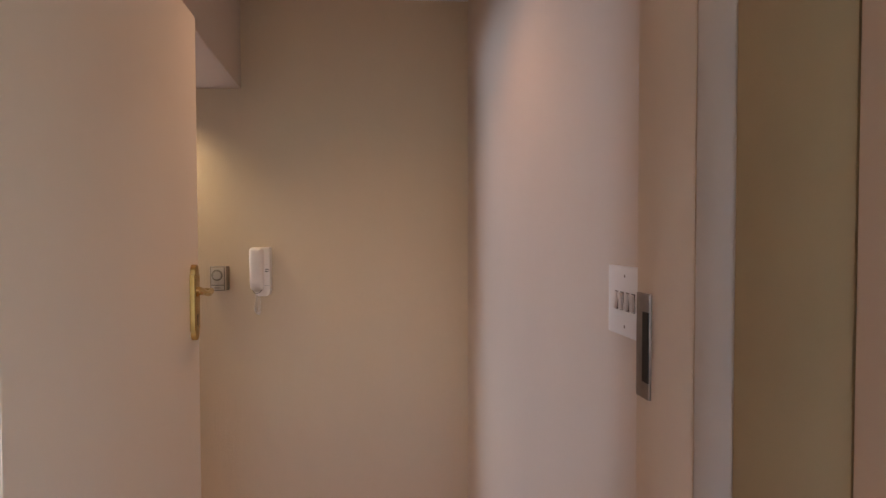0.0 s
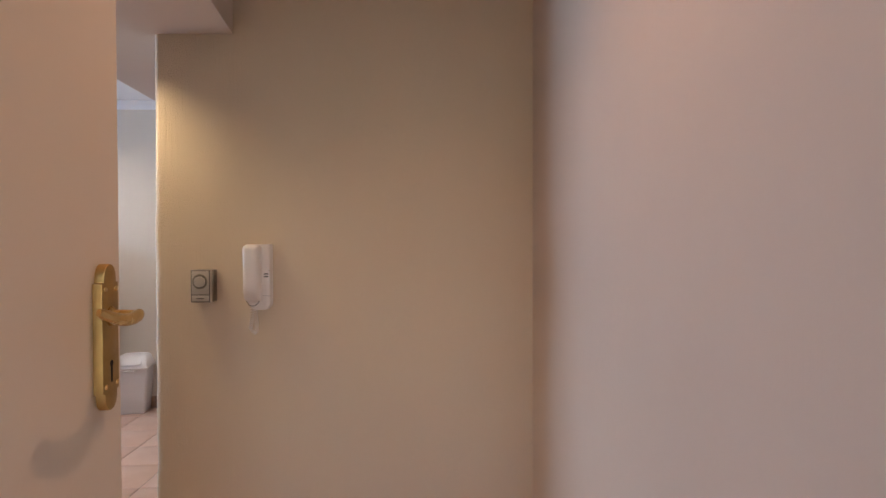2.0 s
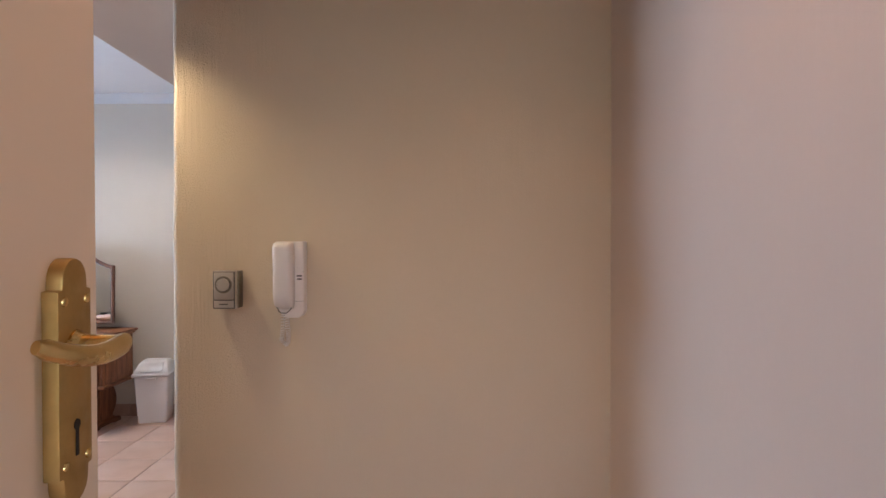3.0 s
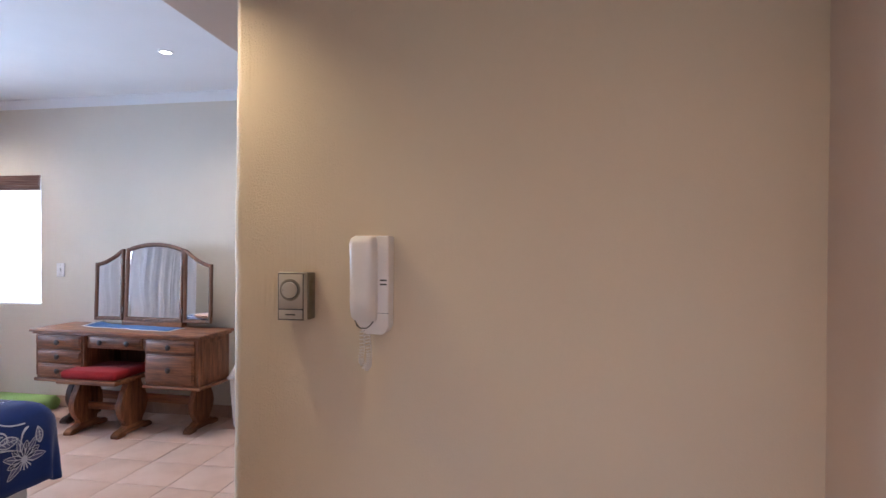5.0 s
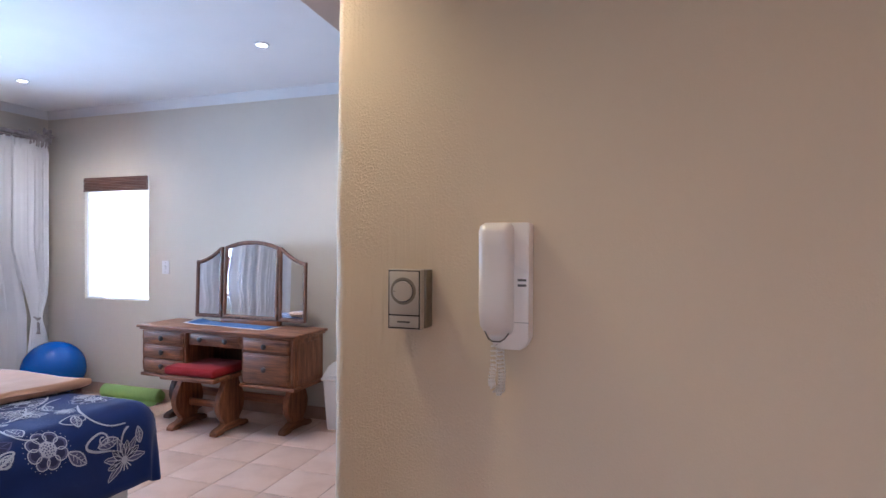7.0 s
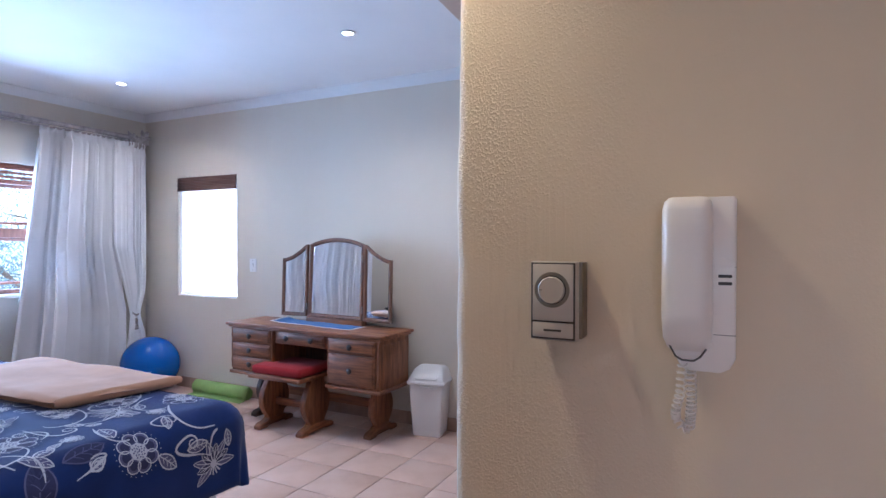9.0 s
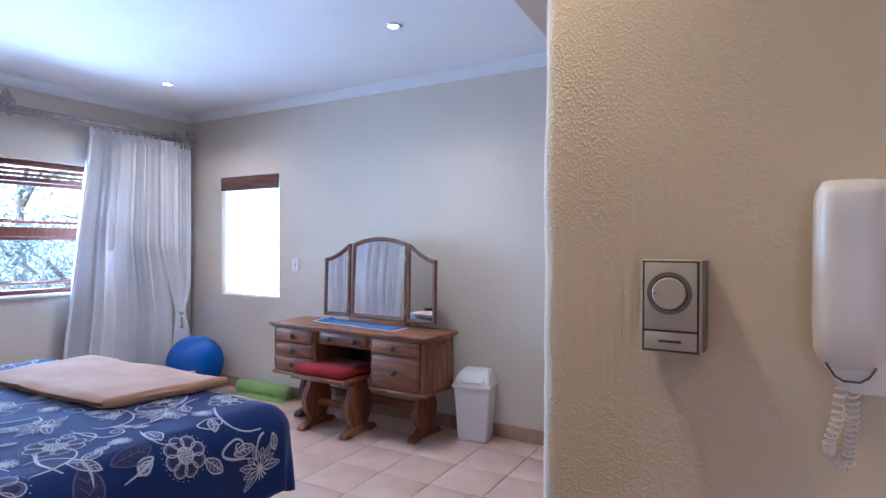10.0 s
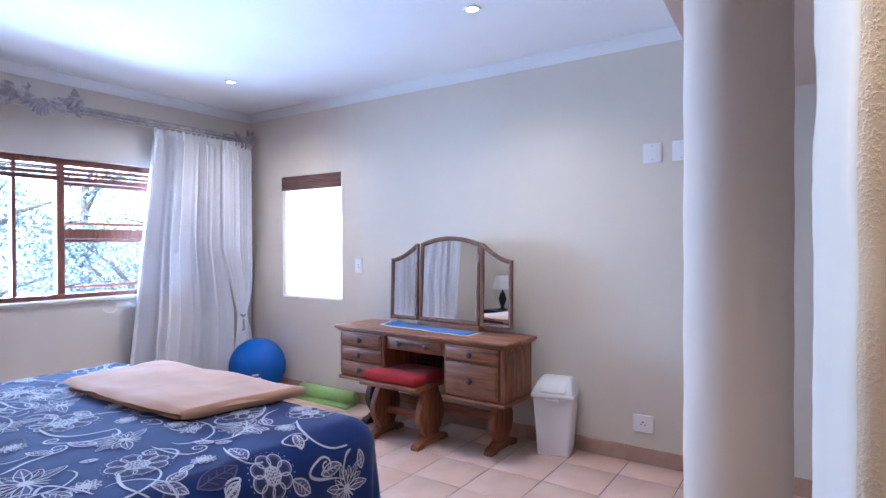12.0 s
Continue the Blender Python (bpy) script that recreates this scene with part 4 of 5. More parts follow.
def vase(h, w0, w1):
    """The outline of a trestle leg, waisted above and below a wide belly."""
    right = []
    for i in range(25):
        t = i / 24
        wd = w0 + (w1 - w0) * math.sin(math.pi * t ** 0.85) ** 1.2 + 0.012 * max(0, t - 0.9) / 0.1 + 0.016 * max(0, 0.08 - t) / 0.08
        right.append((wd, t * h))
    return right + [(-x, y) for x, y in reversed(right)]


def trestle(parent, x, y0, y1, h, w0, w1, thick, material, dark=False):
    leg = part("leg", prism(B(), vase(h - 0.055, w0, w1), thick, Matrix.Translation((x - thick / 2, (y0 + y1) / 2, 0.055)) @ Matrix.Rotation(radians(90), 4, "Z") @ Matrix.Rotation(radians(90), 4, "X"), 0.004), material, parent)
    l = (y1 - y0) / 2
    foot = [(-l, 0), (-l * 0.55, 0), (-l * 0.5, 0.012), (l * 0.5, 0.012), (l * 0.55, 0), (l, 0), (l, 0.022), (l * 0.86, 0.040), (l * 0.6, 0.046), (l * 0.45, 0.062),
            (-l * 0.45, 0.062), (-l * 0.6, 0.046), (-l * 0.86, 0.040), (-l, 0.022)]
    part("foot", prism(B(), foot, thick + 0.014, Matrix.Translation((x - thick / 2 - 0.007, (y0 + y1) / 2, 0)) @ Matrix.Rotation(radians(90), 4, "Z") @ Matrix.Rotation(radians(90), 4, "X"), 0.004), M_WOOD_Y if not dark else M_WOOD_SHADE, parent)


# the left trestle's shade is put into its darker oak colour
for x in (-3.20, -2.11):
    trestle(desk, x, 2.42, 2.76, 0.356, 0.055, 0.125, 0.045, M_WOOD_Z if x > -3 else M_WOOD_SHADE, x < -3)
part("stretcher", box(B(), -3.177, 2.575, 0.17, -2.133, 2.60, 0.235, 0.005), M_WOOD, desk)

# triple mirror
mir = thing("triple_mirror", TURN @ pose(0, 2.63, 0.750), "three-part oak-framed mirror standing on the dressing table", "mirror")
part("base_rail", box(B(), -2.83, -0.03, 0.0, -2.29, 0.035, 0.038, 0.005), M_WOOD, mir)


def arched(w, shoulders, crown, steps=16):
    pts = [(0, 0), (w, 0)]
    for i in range(steps + 1):
        t = 1 - i / steps
        pts.append((w * t, shoulders(t) if crown is None else shoulders + (crown - shoulders) * (1 - (2 * t - 1) ** 2)))
    return pts


def mirror_leaf(name, m, outline, rim):
    """A framed glass: frame, bright bevelled edge and the glass in it."""
    o = new(name)
    o.parent = mir
    o.matrix_basis = m

    def inset(d):
        res = []
        k = len(outline)
        for i, p in enumerate(outline):
            a, b = Vector(outline[i - 1]), Vector(outline[(i + 1) % k])
            p = Vector(p)
            n1 = (p - a).normalized() if (p - a).length > 1e-6 else Vector((1, 0))
            n2 = (b - p).normalized() if (b - p).length > 1e-6 else n1
            n = Vector((-n1.y - n2.y, n1.x + n2.x))
            n.normalize()
            c = max(0.5, n.dot(Vector((-n1.y, n1.x))))
            res.append(p + n * d / c)
        return res
    bm = B()
    turn = Matrix.Rotation(radians(90), 4, "X")
    inner = inset(rim)
    k = len(outline)
    loops = []
    for pts, d in ((outline, 0.0), (outline, 0.022), (inset(rim * 0.3), 0.026), (inset(rim * 0.75), 0.024), (inner, 0.016), (inner, 0.0)):
        loops.append([bm.verts.new(turn @ Vector((p[0], p[1], d))) for p in pts])
    for a, b in zip(loops, loops[1:] + loops[:1]):
        for i in range(k):
            bm.faces.new((a[i], a[(i + 1) % k], b[(i + 1) % k], b[i]))
    part("frame", bm, M_WOOD_MIR, o, "", 30)
    bm = B()
    e = [[bm.verts.new(turn @ Vector((p[0], p[1], d))) for p in pts] for pts, d in ((inset(rim - 0.001), 0.010), (inset(rim + 0.005), 0.013))]
    for i in range(k):
        bm.faces.new((e[0][i], e[0][(i + 1) % k], e[1][(i + 1) % k], e[1][i]))
    part("bevel", bm, M_BEVEL, o, "bright bevelled mirror edge", 0)
    bm = B()
    tops = [p for p in inset(rim + 0.005)][2:]
    cols = [(bm.verts.new(turn @ Vector((p[0], rim + 0.005, 0.0127))), bm.verts.new(turn @ Vector((p[0], p[1], 0.0127)))) for p in tops]
    for a, b in zip(cols, cols[1:]):
        bm.faces.new((a[0], a[1], b[1], b[0]))
    back = bmesh.ops.extrude_face_region(bm, geom=bm.faces[:])
    bmesh.ops.translate(bm, verts=[v for v in back["geom"] if isinstance(v, bmesh.types.BMVert)], vec=(0, 0.008, 0))
    bmesh.ops.recalc_face_normals(bm, faces=bm.faces[:])
    part("glass", bm, M_MIRROR, o, "", 0)
    return o


mirror_leaf("middle_mirror", Matrix.Translation((-2.82, 0.0, 0.038)) @ Matrix.Rotation(radians(-3.2), 4, "X"), arched(0.52, 0.565, 0.615), 0.026)
wing = lambda t: 0.452 + 0.112 * min(1.0, max(0.0, 1.08 - 1.08 * t)) ** 1.75
mirror_leaf("side_mirror", Matrix.Translation((-2.285, 0.0, 0.038)) @ Matrix.Rotation(radians(-1), 4, "Z") @ Matrix.Rotation(radians(-1.2), 4, "X"), arched(0.245, wing, None), 0.024)
mirror_leaf("side_mirror", Matrix.Translation((-2.835 - 0.245 * math.cos(radians(4)), -0.245 * math.sin(radians(4)), 0.038)) @ Matrix.Rotation(radians(4), 4, "Z") @ Matrix.Rotation(radians(-2), 4, "X"),
            arched(0.245, lambda t: wing(1 - t), None), 0.024)
for x in (-2.828, -2.292):
    for z in (0.12, 0.50):
        part("hinge", cyl(B(), 0.005, 0.005, 0.05, pose(x, -0.024, z), 10), M_STEEL, mir)

runner = thing("table_runner", TURN @ pose(0, 0, 0.7505), "blue cotton table runner with a white border", "table runner")
for name, mat_, k, z in (("border", M_WHITE_CLOTH, 0.0, 0.0), ("field", M_BLUE_CLOTH, 0.019, 0.0025)):
    bm = B()
    g = []
    for j in range(9):
        row = []
        for i in range(29):
            u, v = k + (0.79 - 2 * k) * i / 28, k + (0.30 - 2 * k) * j / 8
            zz = 0.002 + z + 0.006 * max(0, noise.noise(Vector((u * 9, v * 9, 2)))) + (0.026 * max(0, 0.1 - u) / 0.1 * (0.4 + 0.6 * v / 0.3))
            row.append(bm.verts.new((-3.045 + u + 0.03 * v, 2.442 + v * 0.60 + 0.014 * math.sin(u * 7) - 0.02 * u, zz)))
        g.append(row)
    for a, b in zip(g, g[1:]):
        for i in range(28):
            bm.faces.new((a[i], a[i + 1], b[i + 1], b[i]))
    o = part(name, bm, mat_, runner, "white cloth border" if name == "border" else "", 60)
    s = o.modifiers.new("thickness", "SOLIDIFY")
    s.thickness, s.offset = 0.002, 1

# ---- stool ----
stool = thing("stool", pose(0, 0, 0), "oak trestle stool with a red velvet cushion", "stool")
part("seat_frame", box(B(), -3.00, 2.175, 0.385, -2.515, 2.59, 0.415, 0.007, 3), M_WOOD, stool)
bm = box(B(), -2.985, 2.19, 0.4155, -2.53, 2.575, 0.478, 0.026, 5)
for v in bm.verts:
    if v.co.z > 0.45:
        v.co.z += 0.012 * (1 - ((v.co.x + 2.757) / 0.23) ** 2) + 0.003 * noise.noise(v.co * 14)
part("cushion", bm, M_RED, stool, "red velvet cushion", 70)
for x in (-2.945, -2.555):
    trestle(stool, x, 2.215, 2.57, 0.385, 0.060, 0.140, 0.045, M_WOOD_Z)
part("stretcher", box(B(), -2.922, 2.38, 0.15, -2.578, 2.402, 0.205, 0.005), M_WOOD, stool)

# ---- bin ----
trash = thing("swing_bin", pose(-1.787, 2.722, 0, 0, 0, 10), "white plastic swing-top bin by the dressing table", "bin")


def tapered(bm, w0, d0, z0, w1, d1, z1, r):
    box(bm, -w1 / 2, -d1 / 2, z0, w1 / 2, d1 / 2, z1, r, 4)
    for v in bm.verts:
        t = (v.co.z - z0) / (z1 - z0)
        v.co.x *= (w0 + (w1 - w0) * t) / w1
        v.co.y *= (d0 + (d1 - d0) * t) / d1
    return bm


part("body", tapered(B(), 0.205, 0.175, 0.0, 0.255, 0.215, 0.375, 0.016), M_WHITE_PL, trash)
bm = box(B(), -0.140, -0.120, 0.368, 0.140, 0.120, 0.396, 0.012, 3)
part("rim", bm, M_WHITE_PL, trash)
bm = B()
rings = []
for w, y0_, y1_, z in ((0.132, -0.110, 0.112, 0.395), (0.128, -0.104, 0.110, 0.410), (0.108, -0.052, 0.100, 0.462), (0.092, -0.018, 0.088, 0.478), (0.078, 0.010, 0.070, 0.483)):
    rings.append([bm.verts.new((x, y, z)) for x, y in ((-w, y0_), (w, y0_), (w, y1_), (-w, y1_))])
for p, q in zip(rings, rings[1:]):
    for i in range(4):
        bm.faces.new((p[i], p[(i + 1) % 4], q[(i + 1) % 4], q[i]))
bm.faces.new(rings[0][::-1])
bm.faces.new(rings[-1])
bmesh.ops.bevel(bm, geom=[e for e in bm.edges if abs(e.verts[0].co.z - e.verts[1].co.z) > 0.003], offset=0.012, segments=3, affect="EDGES", profile=0.5)
part("hood", bm, M_WHITE_PL, trash, "", 50)
flap = [(-0.085, -0.030), (-0.070, -0.046), (0.070, -0.046), (0.085, -0.030), (0.078, 0.040), (-0.078, 0.040)]
part("flap", prism(B(), flap, 0.006, pose(0, -0.077, 0.4385, 45), 0.003), M_WHITE_PL, trash)
part("clip", box(B(), -0.040, -0.130, 0.350, 0.040, -0.104, 0.368, 0.004), M_WHITE_PL, trash)

# ---- ball and mat ----
ball = thing("exercise_ball", pose(-4.605, 2.575, 0), "glossy blue exercise ball in the corner", "exercise ball")
bm = B()
prof = []
for i in range(41):
    a = -math.pi / 2 + math.pi * i / 40
    ridge = 0.0012 * math.sin(a * 40) if abs(a) > 0.75 else 0
    prof.append((max(0.001, (0.250 + ridge) * math.cos(a)), 0.250 + (0.250 + ridge) * math.sin(a)))
lathe(bm, prof, 64)
part("shell", bm, M_BALL, ball, "", 80)
for w, h in ((0.10, -0.060), (0.055, -0.030)):
    bm = B()
    g = []
    for j in range(2):
        row = []
        for i in range(13):
            yaw, pit = radians(-42) + (i / 12 - 0.5) * w / 0.250, (h + 0.014 * (j - 0.5)) / 0.250
            row.append(bm.verts.new((0.2545 * math.cos(yaw) * math.cos(pit), 0.2545 * math.sin(yaw) * math.cos(pit), 0.250 + 0.2545 * math.sin(pit))))
        g.append(row)
    for i in range(12):
        bm.faces.new((g[0][i], g[0][i + 1], g[1][i + 1], g[1][i]))
    part("print_bar", bm, M_WHITE_PL, ball, "pale printed lettering bar")
mat_thing = thing("yoga_mat", pose(0, 0, 0.0), "lime green foam mat half rolled up on the floor", "mat")
bm = B()
spiral = []
for i in range(75):
    a = i / 74 * 2 * math.pi * 3.6
    r = 0.012 + 0.0040 * a / 2
    spiral.append((2.745 + r * math.cos(-a - 1.2), 0.0600 + r * math.sin(-a - 1.2)))
spiral += [(2.70, 0.006), (2.665, 0.005), (2.640, 0.005)]
rows = [[bm.verts.new((x, y, max(0.004, z))) for y, z in spiral] for x in (-4.20, -3.90, -3.57)]
for a, b in zip(rows, rows[1:]):
    for i in range(len(spiral) - 1):
        bm.faces.new((a[i], a[i + 1], b[i + 1], b[i]))
o = part("foam_sheet", bm, M_MAT, mat_thing, "", 60)
s = o.modifiers.new("thickness", "SOLIDIFY")
s.thickness, s.offset = 0.006, 0

# ---- bed ----
bed = thing("bed", pose(0, 0, 0), "wide low bed with a white valance base", "bed")
part("base", box(B(), -3.93, -1.40, 0.02, -1.90, 0.93, 0.30, 0.02), M_WHITE_CLOTH, bed, "white cloth-covered base")
part("mattress", box(B(), -3.95, -1.40, 0.302, -1.90, 0.95, 0.60, 0.06, 4), M_WHITE_CLOTH, bed, "white mattress")
BX0, BX1, BY1, BZ, BR, HEM = -3.84, -1.985, 0.975, 0.642, 0.13, 0.45


def spread(u, v, lift=0.0):
    """The bedspread's surface: u and v are measured along the cloth."""
    du = u - BX1 if u > BX1 else (u - BX0 if u < BX0 else 0.0)
    dv = max(0.0, v - BY1)
    d = math.hypot(du, dv)
    ripple = 0.007 * noise.noise(Vector((u * 2.3, v * 2.3, 5))) + 0.003 * noise.noise(Vector((u * 7, v * 7, 9))) + 0.0035 * noise.noise(Vector((u * 10, v * 15, 3)))
    x, y, z = min(max(u, BX0), BX1), min(v, BY1), BZ + ripple
    if d < 1e-9:
        return Vector((x, y, z + 1.7 * lift))
    cu, cv = du / d, dv / d
    d = min(d, HEM)
    a = min(d / BR, math.pi / 2)
    o, dr = BR * math.sin(a), BR * (1 - math.cos(a))
    rest = d - BR * math.pi / 2
    if rest > 0:
        wave = 0.014 * math.sin(math.atan2(dv, abs(du) + 1e-6) * 9 + (u + v) * 9) * rest / 0.2
        o, dr = o + rest * 0.05 + wave, dr + rest
    n = Vector((cu * math.sin(a), cv * math.sin(a), math.cos(a)))
    return Vector((x + cu * o, y + cv * o, z - dr)) + n * 1.7 * lift


cover = thing("bedspread", pose(0, 0, 0), "navy blue bedspread with silver-white flowers and vines", "bedspread")
bm = B()
us = [BX0 - HEM + i * 0.03 for i in range(int((BX1 - BX0 + 2 * HEM) / 0.03) + 1)]
vs_ = [-1.38 + j * 0.03 for j in range(int((BY1 + HEM + 1.38) / 0.03) + 1)]
grid = [[bm.verts.new(spread(u, v)) for u in us] for v in vs_]
for a, b in zip(grid, grid[1:]):
    for i in range(len(us) - 1):
        f = (a[i], a[i + 1], b[i + 1], b[i])
        if (f[0].co - f[2].co).length > 1e-4 and (f[1].co - f[3].co).length > 1e-4:
            bm.faces.new(f)
bmesh.ops.remove_doubles(bm, verts=bm.verts, dist=0.0008)
o = part("cloth", bm, M_NAVY, cover, "", 80)
s = o.modifiers.new("thickness", "SOLIDIFY")
s.thickness, s.offset = 0.004, -1


class Print:
    """Flat print laid on the bedspread, in strips and fans of cloth coordinates."""

    def __init__(self):
        self.v = {k: [] for k in "wml"}
        self.f = {k: [] for k in "wml"}

    def strip(self, key, pts, w, lift=0.0022):
        vs, fs = self.v[key], self.f[key]
        b, n = len(vs), len(pts)
        for i, p in enumerate(pts):
            q, r = pts[max(i - 1, 0)], pts[min(i + 1, n - 1)]
            dx, dy = r[0] - q[0], r[1] - q[1]
            l = math.hypot(dx, dy) or 1
            ww = w(i / (n - 1)) if callable(w) else w
            for s in (-1, 1):
                vs.append(spread(p[0] - s * dy / l * ww / 2, p[1] + s * dx / l * ww / 2, lift))
        for i in range(n - 1):
            fs.append((b + 2 * i, b + 2 * i + 1, b + 2 * i + 3, b + 2 * i + 2))

    def fill(self, key, pts, lift=0.0014):
        vs, fs = self.v[key], self.f[key]
        b, n = len(vs), len(pts)
        c = (sum(p[0] for p in pts) / n, sum(p[1] for p in pts) / n)
        vs.append(spread(*c, lift))
        for k in (0.5, 1.0):
            vs += [spread(c[0] + (p[0] - c[0]) * k, c[1] + (p[1] - c[1]) * k, lift) for p in pts]
        for i in range(n):
            j = (i + 1) % n
            fs.append((b, b + 1 + i, b + 1 + j))
            fs.append((b + 1 + i, b + 1 + n + i, b + 1 + n + j, b + 1 + j))


def at(x, y, rot, sc):
    c, s = math.cos(rot), math.sin(rot)
    return lambda a, b: (x + sc * (a * c - b * s), y + sc * (a * s + b * c))


def oval_petal(T, ang, r0, r1, w, n=14, point=1.0):
    c, s = math.cos(ang), math.sin(ang)
    pts = []
    for i in range(n):
        t = 2 * math.pi * i / n
        a = (r0 + r1) / 2 + (r1 - r0) / 2 * math.cos(t)
        b = w * math.sin(t) * (1 - 0.55 * (point - 1) * max(0, math.cos(t)))
        pts.append(T(a * c - b * s, a * s + b * c))
    return pts


def round_flower(P, T):
    for i in range(8):
        a = 2 * math.pi * i / 8
        p = oval_petal(T, a, 0.36, 1.0, 0.33)
        P.fill("m", p, 0.0012)
        P.strip("w", p + p[:2], 0.0042)
        q = oval_petal(T, a, 0.44, 0.86, 0.22, 12)
        P.fill("l", q, 0.0017)
    ring = [T(0.40 * math.cos(k * 0.35), 0.40 * math.sin(k * 0.35)) for k in range(18)]
    P.fill("w", ring, 0.0026)
    for k in range(22):
        a, r = k * 2.4, 0.33 * math.sqrt(k / 22)
        P.fill("m", [T(r * math.cos(a) + 0.045 * math.cos(t), r * math.sin(a) + 0.045 * math.sin(t)) for t in (0, 1.26, 2.5, 3.77, 5.0)], 0.0034)
    for k in range(26):
        a = k * 2 * math.pi / 26
        P.fill("w", [T(1.10 * math.cos(a) + 0.03 * math.cos(t), 1.10 * math.sin(a) + 0.03 * math.sin(t)) for t in (0, 1.6, 3.1, 4.7)], 0.0020)


def star_flower(P, T):
    for i in range(9):
        a = math.pi * (-0.12 + 1.24 * i / 8)
        l = 1.0 if i % 2 == 0 else 0.78
        p = oval_petal(T, a, 0.10, l, 0.17, 14, 1.9)
        P.fill("m" if i % 2 == 0 else "l", p, 0.0012 + 0.0003 * (i % 2))
        P.strip("w", p + p[:2], 0.0034)
        c, s = math.cos(a), math.sin(a)
        P.strip("w", [T(c * r, s * r) for r in (0.2, 0.4, 0.6, l * 0.85)], 0.0035)
    for i in range(5):
        a = math.pi * (1.25 + 0.5 * i / 4)
        P.strip("w", [T(math.cos(a) * r, math.sin(a) * r) for r in (0.05, 0.25, 0.45)], 0.006)
    P.fill("w", [T(0.15 * math.cos(k * 0.63), 0.15 * math.sin(k * 0.63)) for k in range(10)], 0.0024)


def spray_flower(P, T):
    for ring, (n, l, w) in enumerate(((11, 1.0, 0.17), (9, 0.66, 0.15), (7, 0.40, 0.12))):
        for i in range(n):
            p = oval_petal(T, 2 * math.pi * i / n + ring * 0.4, 0.16, l, w, 12, 1.3)
            P.fill("ml"[ring % 2], p, 0.0012 + ring * 0.0004)
            P.strip("w", p + p[:2], 0.0038, 0.0022 + ring * 0.0004)
    P.fill("w", [T(0.15 * math.cos(k * 0.63), 0.15 * math.sin(k * 0.63)) for k in range(10)], 0.0032)


def print_leaf(P, T, filled):
    p = [T(t, 0.24 * math.sin(math.pi * t) ** 0.8) for t in [i / 10 for i in range(11)]] + [T(t, -0.24 * math.sin(math.pi * t) ** 0.8) for t in [i / 10 for i in range(9, 0, -1)]]
    P.fill("m" if filled else "l", p)
    P.strip("w" if filled else "m", p + p[:2], 0.0055)
    P.strip("w" if filled else "m", [T(0, 0), T(0.4, 0.03), T(0.95, 0.0)], 0.004)
    for k in (0.25, 0.45, 0.65):
        for s in (-1, 1):
            P.strip("w" if filled else "m", [T(k, 0), T(k + 0.10, s * 0.08), T(k + 0.14, s * 0.14)], 0.003)


def vine(P, x, y, a, length, curl, w=0.0080):
    pts = []
    n = 40
    for i in range(n):
        t = i / n
        a += (curl * (0.4 + 3.4 * t ** 2.2)) * length / n
        x, y = x + math.cos(a) * length / n, y + math.sin(a) * length / n
        pts.append((x, y))
    P.strip("w", pts, lambda t: w * (1.15 - 0.5 * t) * min(1.0, 0.3 + 5 * t, 0.3 + 6 * (1 - t)))
    return pts


P = Print()
r = random.Random(12)
fixed = []


def big(draw, x, y, rot, size):
    fixed.append((x, y))
    draw(P, at(x, y, rot, size))


def tendril(P, a, b, c, w=0.0085, curl=0):
    """A stem that bends from a through b to c, with a curled end."""
    k = (2 * b[0] - (a[0] + c[0]) / 2, 2 * b[1] - (a[1] + c[1]) / 2)
    pts = [((1 - t) ** 2 * a[0] + 2 * t * (1 - t) * k[0] + t * t * c[0], (1 - t) ** 2 * a[1] + 2 * t * (1 - t) * k[1] + t * t * c[1]) for t in (i / 24 for i in range(25))]
    if curl:
        (x0, y0), (x, y) = pts[-2:]
        h = math.atan2(y - y0, x - x0)
        for i in range(16):
            h += curl * (0.20 + 0.03 * i)
            x, y = x + 0.0095 * math.cos(h), y + 0.0095 * math.sin(h)
            pts.append((x, y))
    P.strip("w", pts, lambda t: w * (1.2 - 0.6 * t) * min(1.0, 0.35 + 5 * t))


# the large flowers at the foot of the bed
for x, y, rot, size in ((-1.852, 0.532, 0.2, 0.080), (-2.176, 0.245, 0.6, 0.094), (-2.851, 0.308, 0.3, 0.115), (-2.132, 0.938, 0.5, 0.090), (-3.540, 0.381, 0.1, 0.120)):
    big(round_flower, x, y, rot, size)
for x, y, rot, size in ((-2.435, 0.334, 2.4, 0.115), (-2.186, 0.667, 2.6, 0.105), (-3.124, 0.401, 2.5, 0.120), (-1.693, 0.860, 1.9, 0.105), (-2.304, -0.016, 2.3, 0.140),
                        (-2.341, 0.543, 2.2, 0.060), (-3.84, 0.53, 2.4, 0.12)):
    big(star_flower, x, y, rot, size)
for x, y, size in ((-2.041, 0.390, 0.040), (-2.057, 0.741, 0.040), (-2.136, 0.072, 0.045), (-2.681, 0.461, 0.042)):
    big(spray_flower, x, y, 0.3, size)
big(lambda P, T: print_leaf(P, T, False), -1.900, 0.280, 1.76, 0.160)
for x, y, rot, size in ((-1.814, 0.602, 0.83, 0.100), (-1.940, 0.482, 3.0, 0.115), (-1.790, 0.730, 1.62, 0.100), (-1.972, 0.715, -0.42, 0.080), (-2.591, 0.085, 0.60, 0.093),
                        (-2.011, 0.290, 1.93, 0.060), (-2.344, 0.148, 1.19, 0.050), (-2.209, 0.460, 0.61, 0.070), (-2.138, 0.497, 0.89, 0.055), (-1.814, 0.932, 0.11, 0.075),
                        (-1.841, 0.350, 2.05, 0.070), (-2.475, 0.258, -2.65, 0.110)):
    big(lambda P, T: print_leaf(P, T, True), x, y, rot, size)
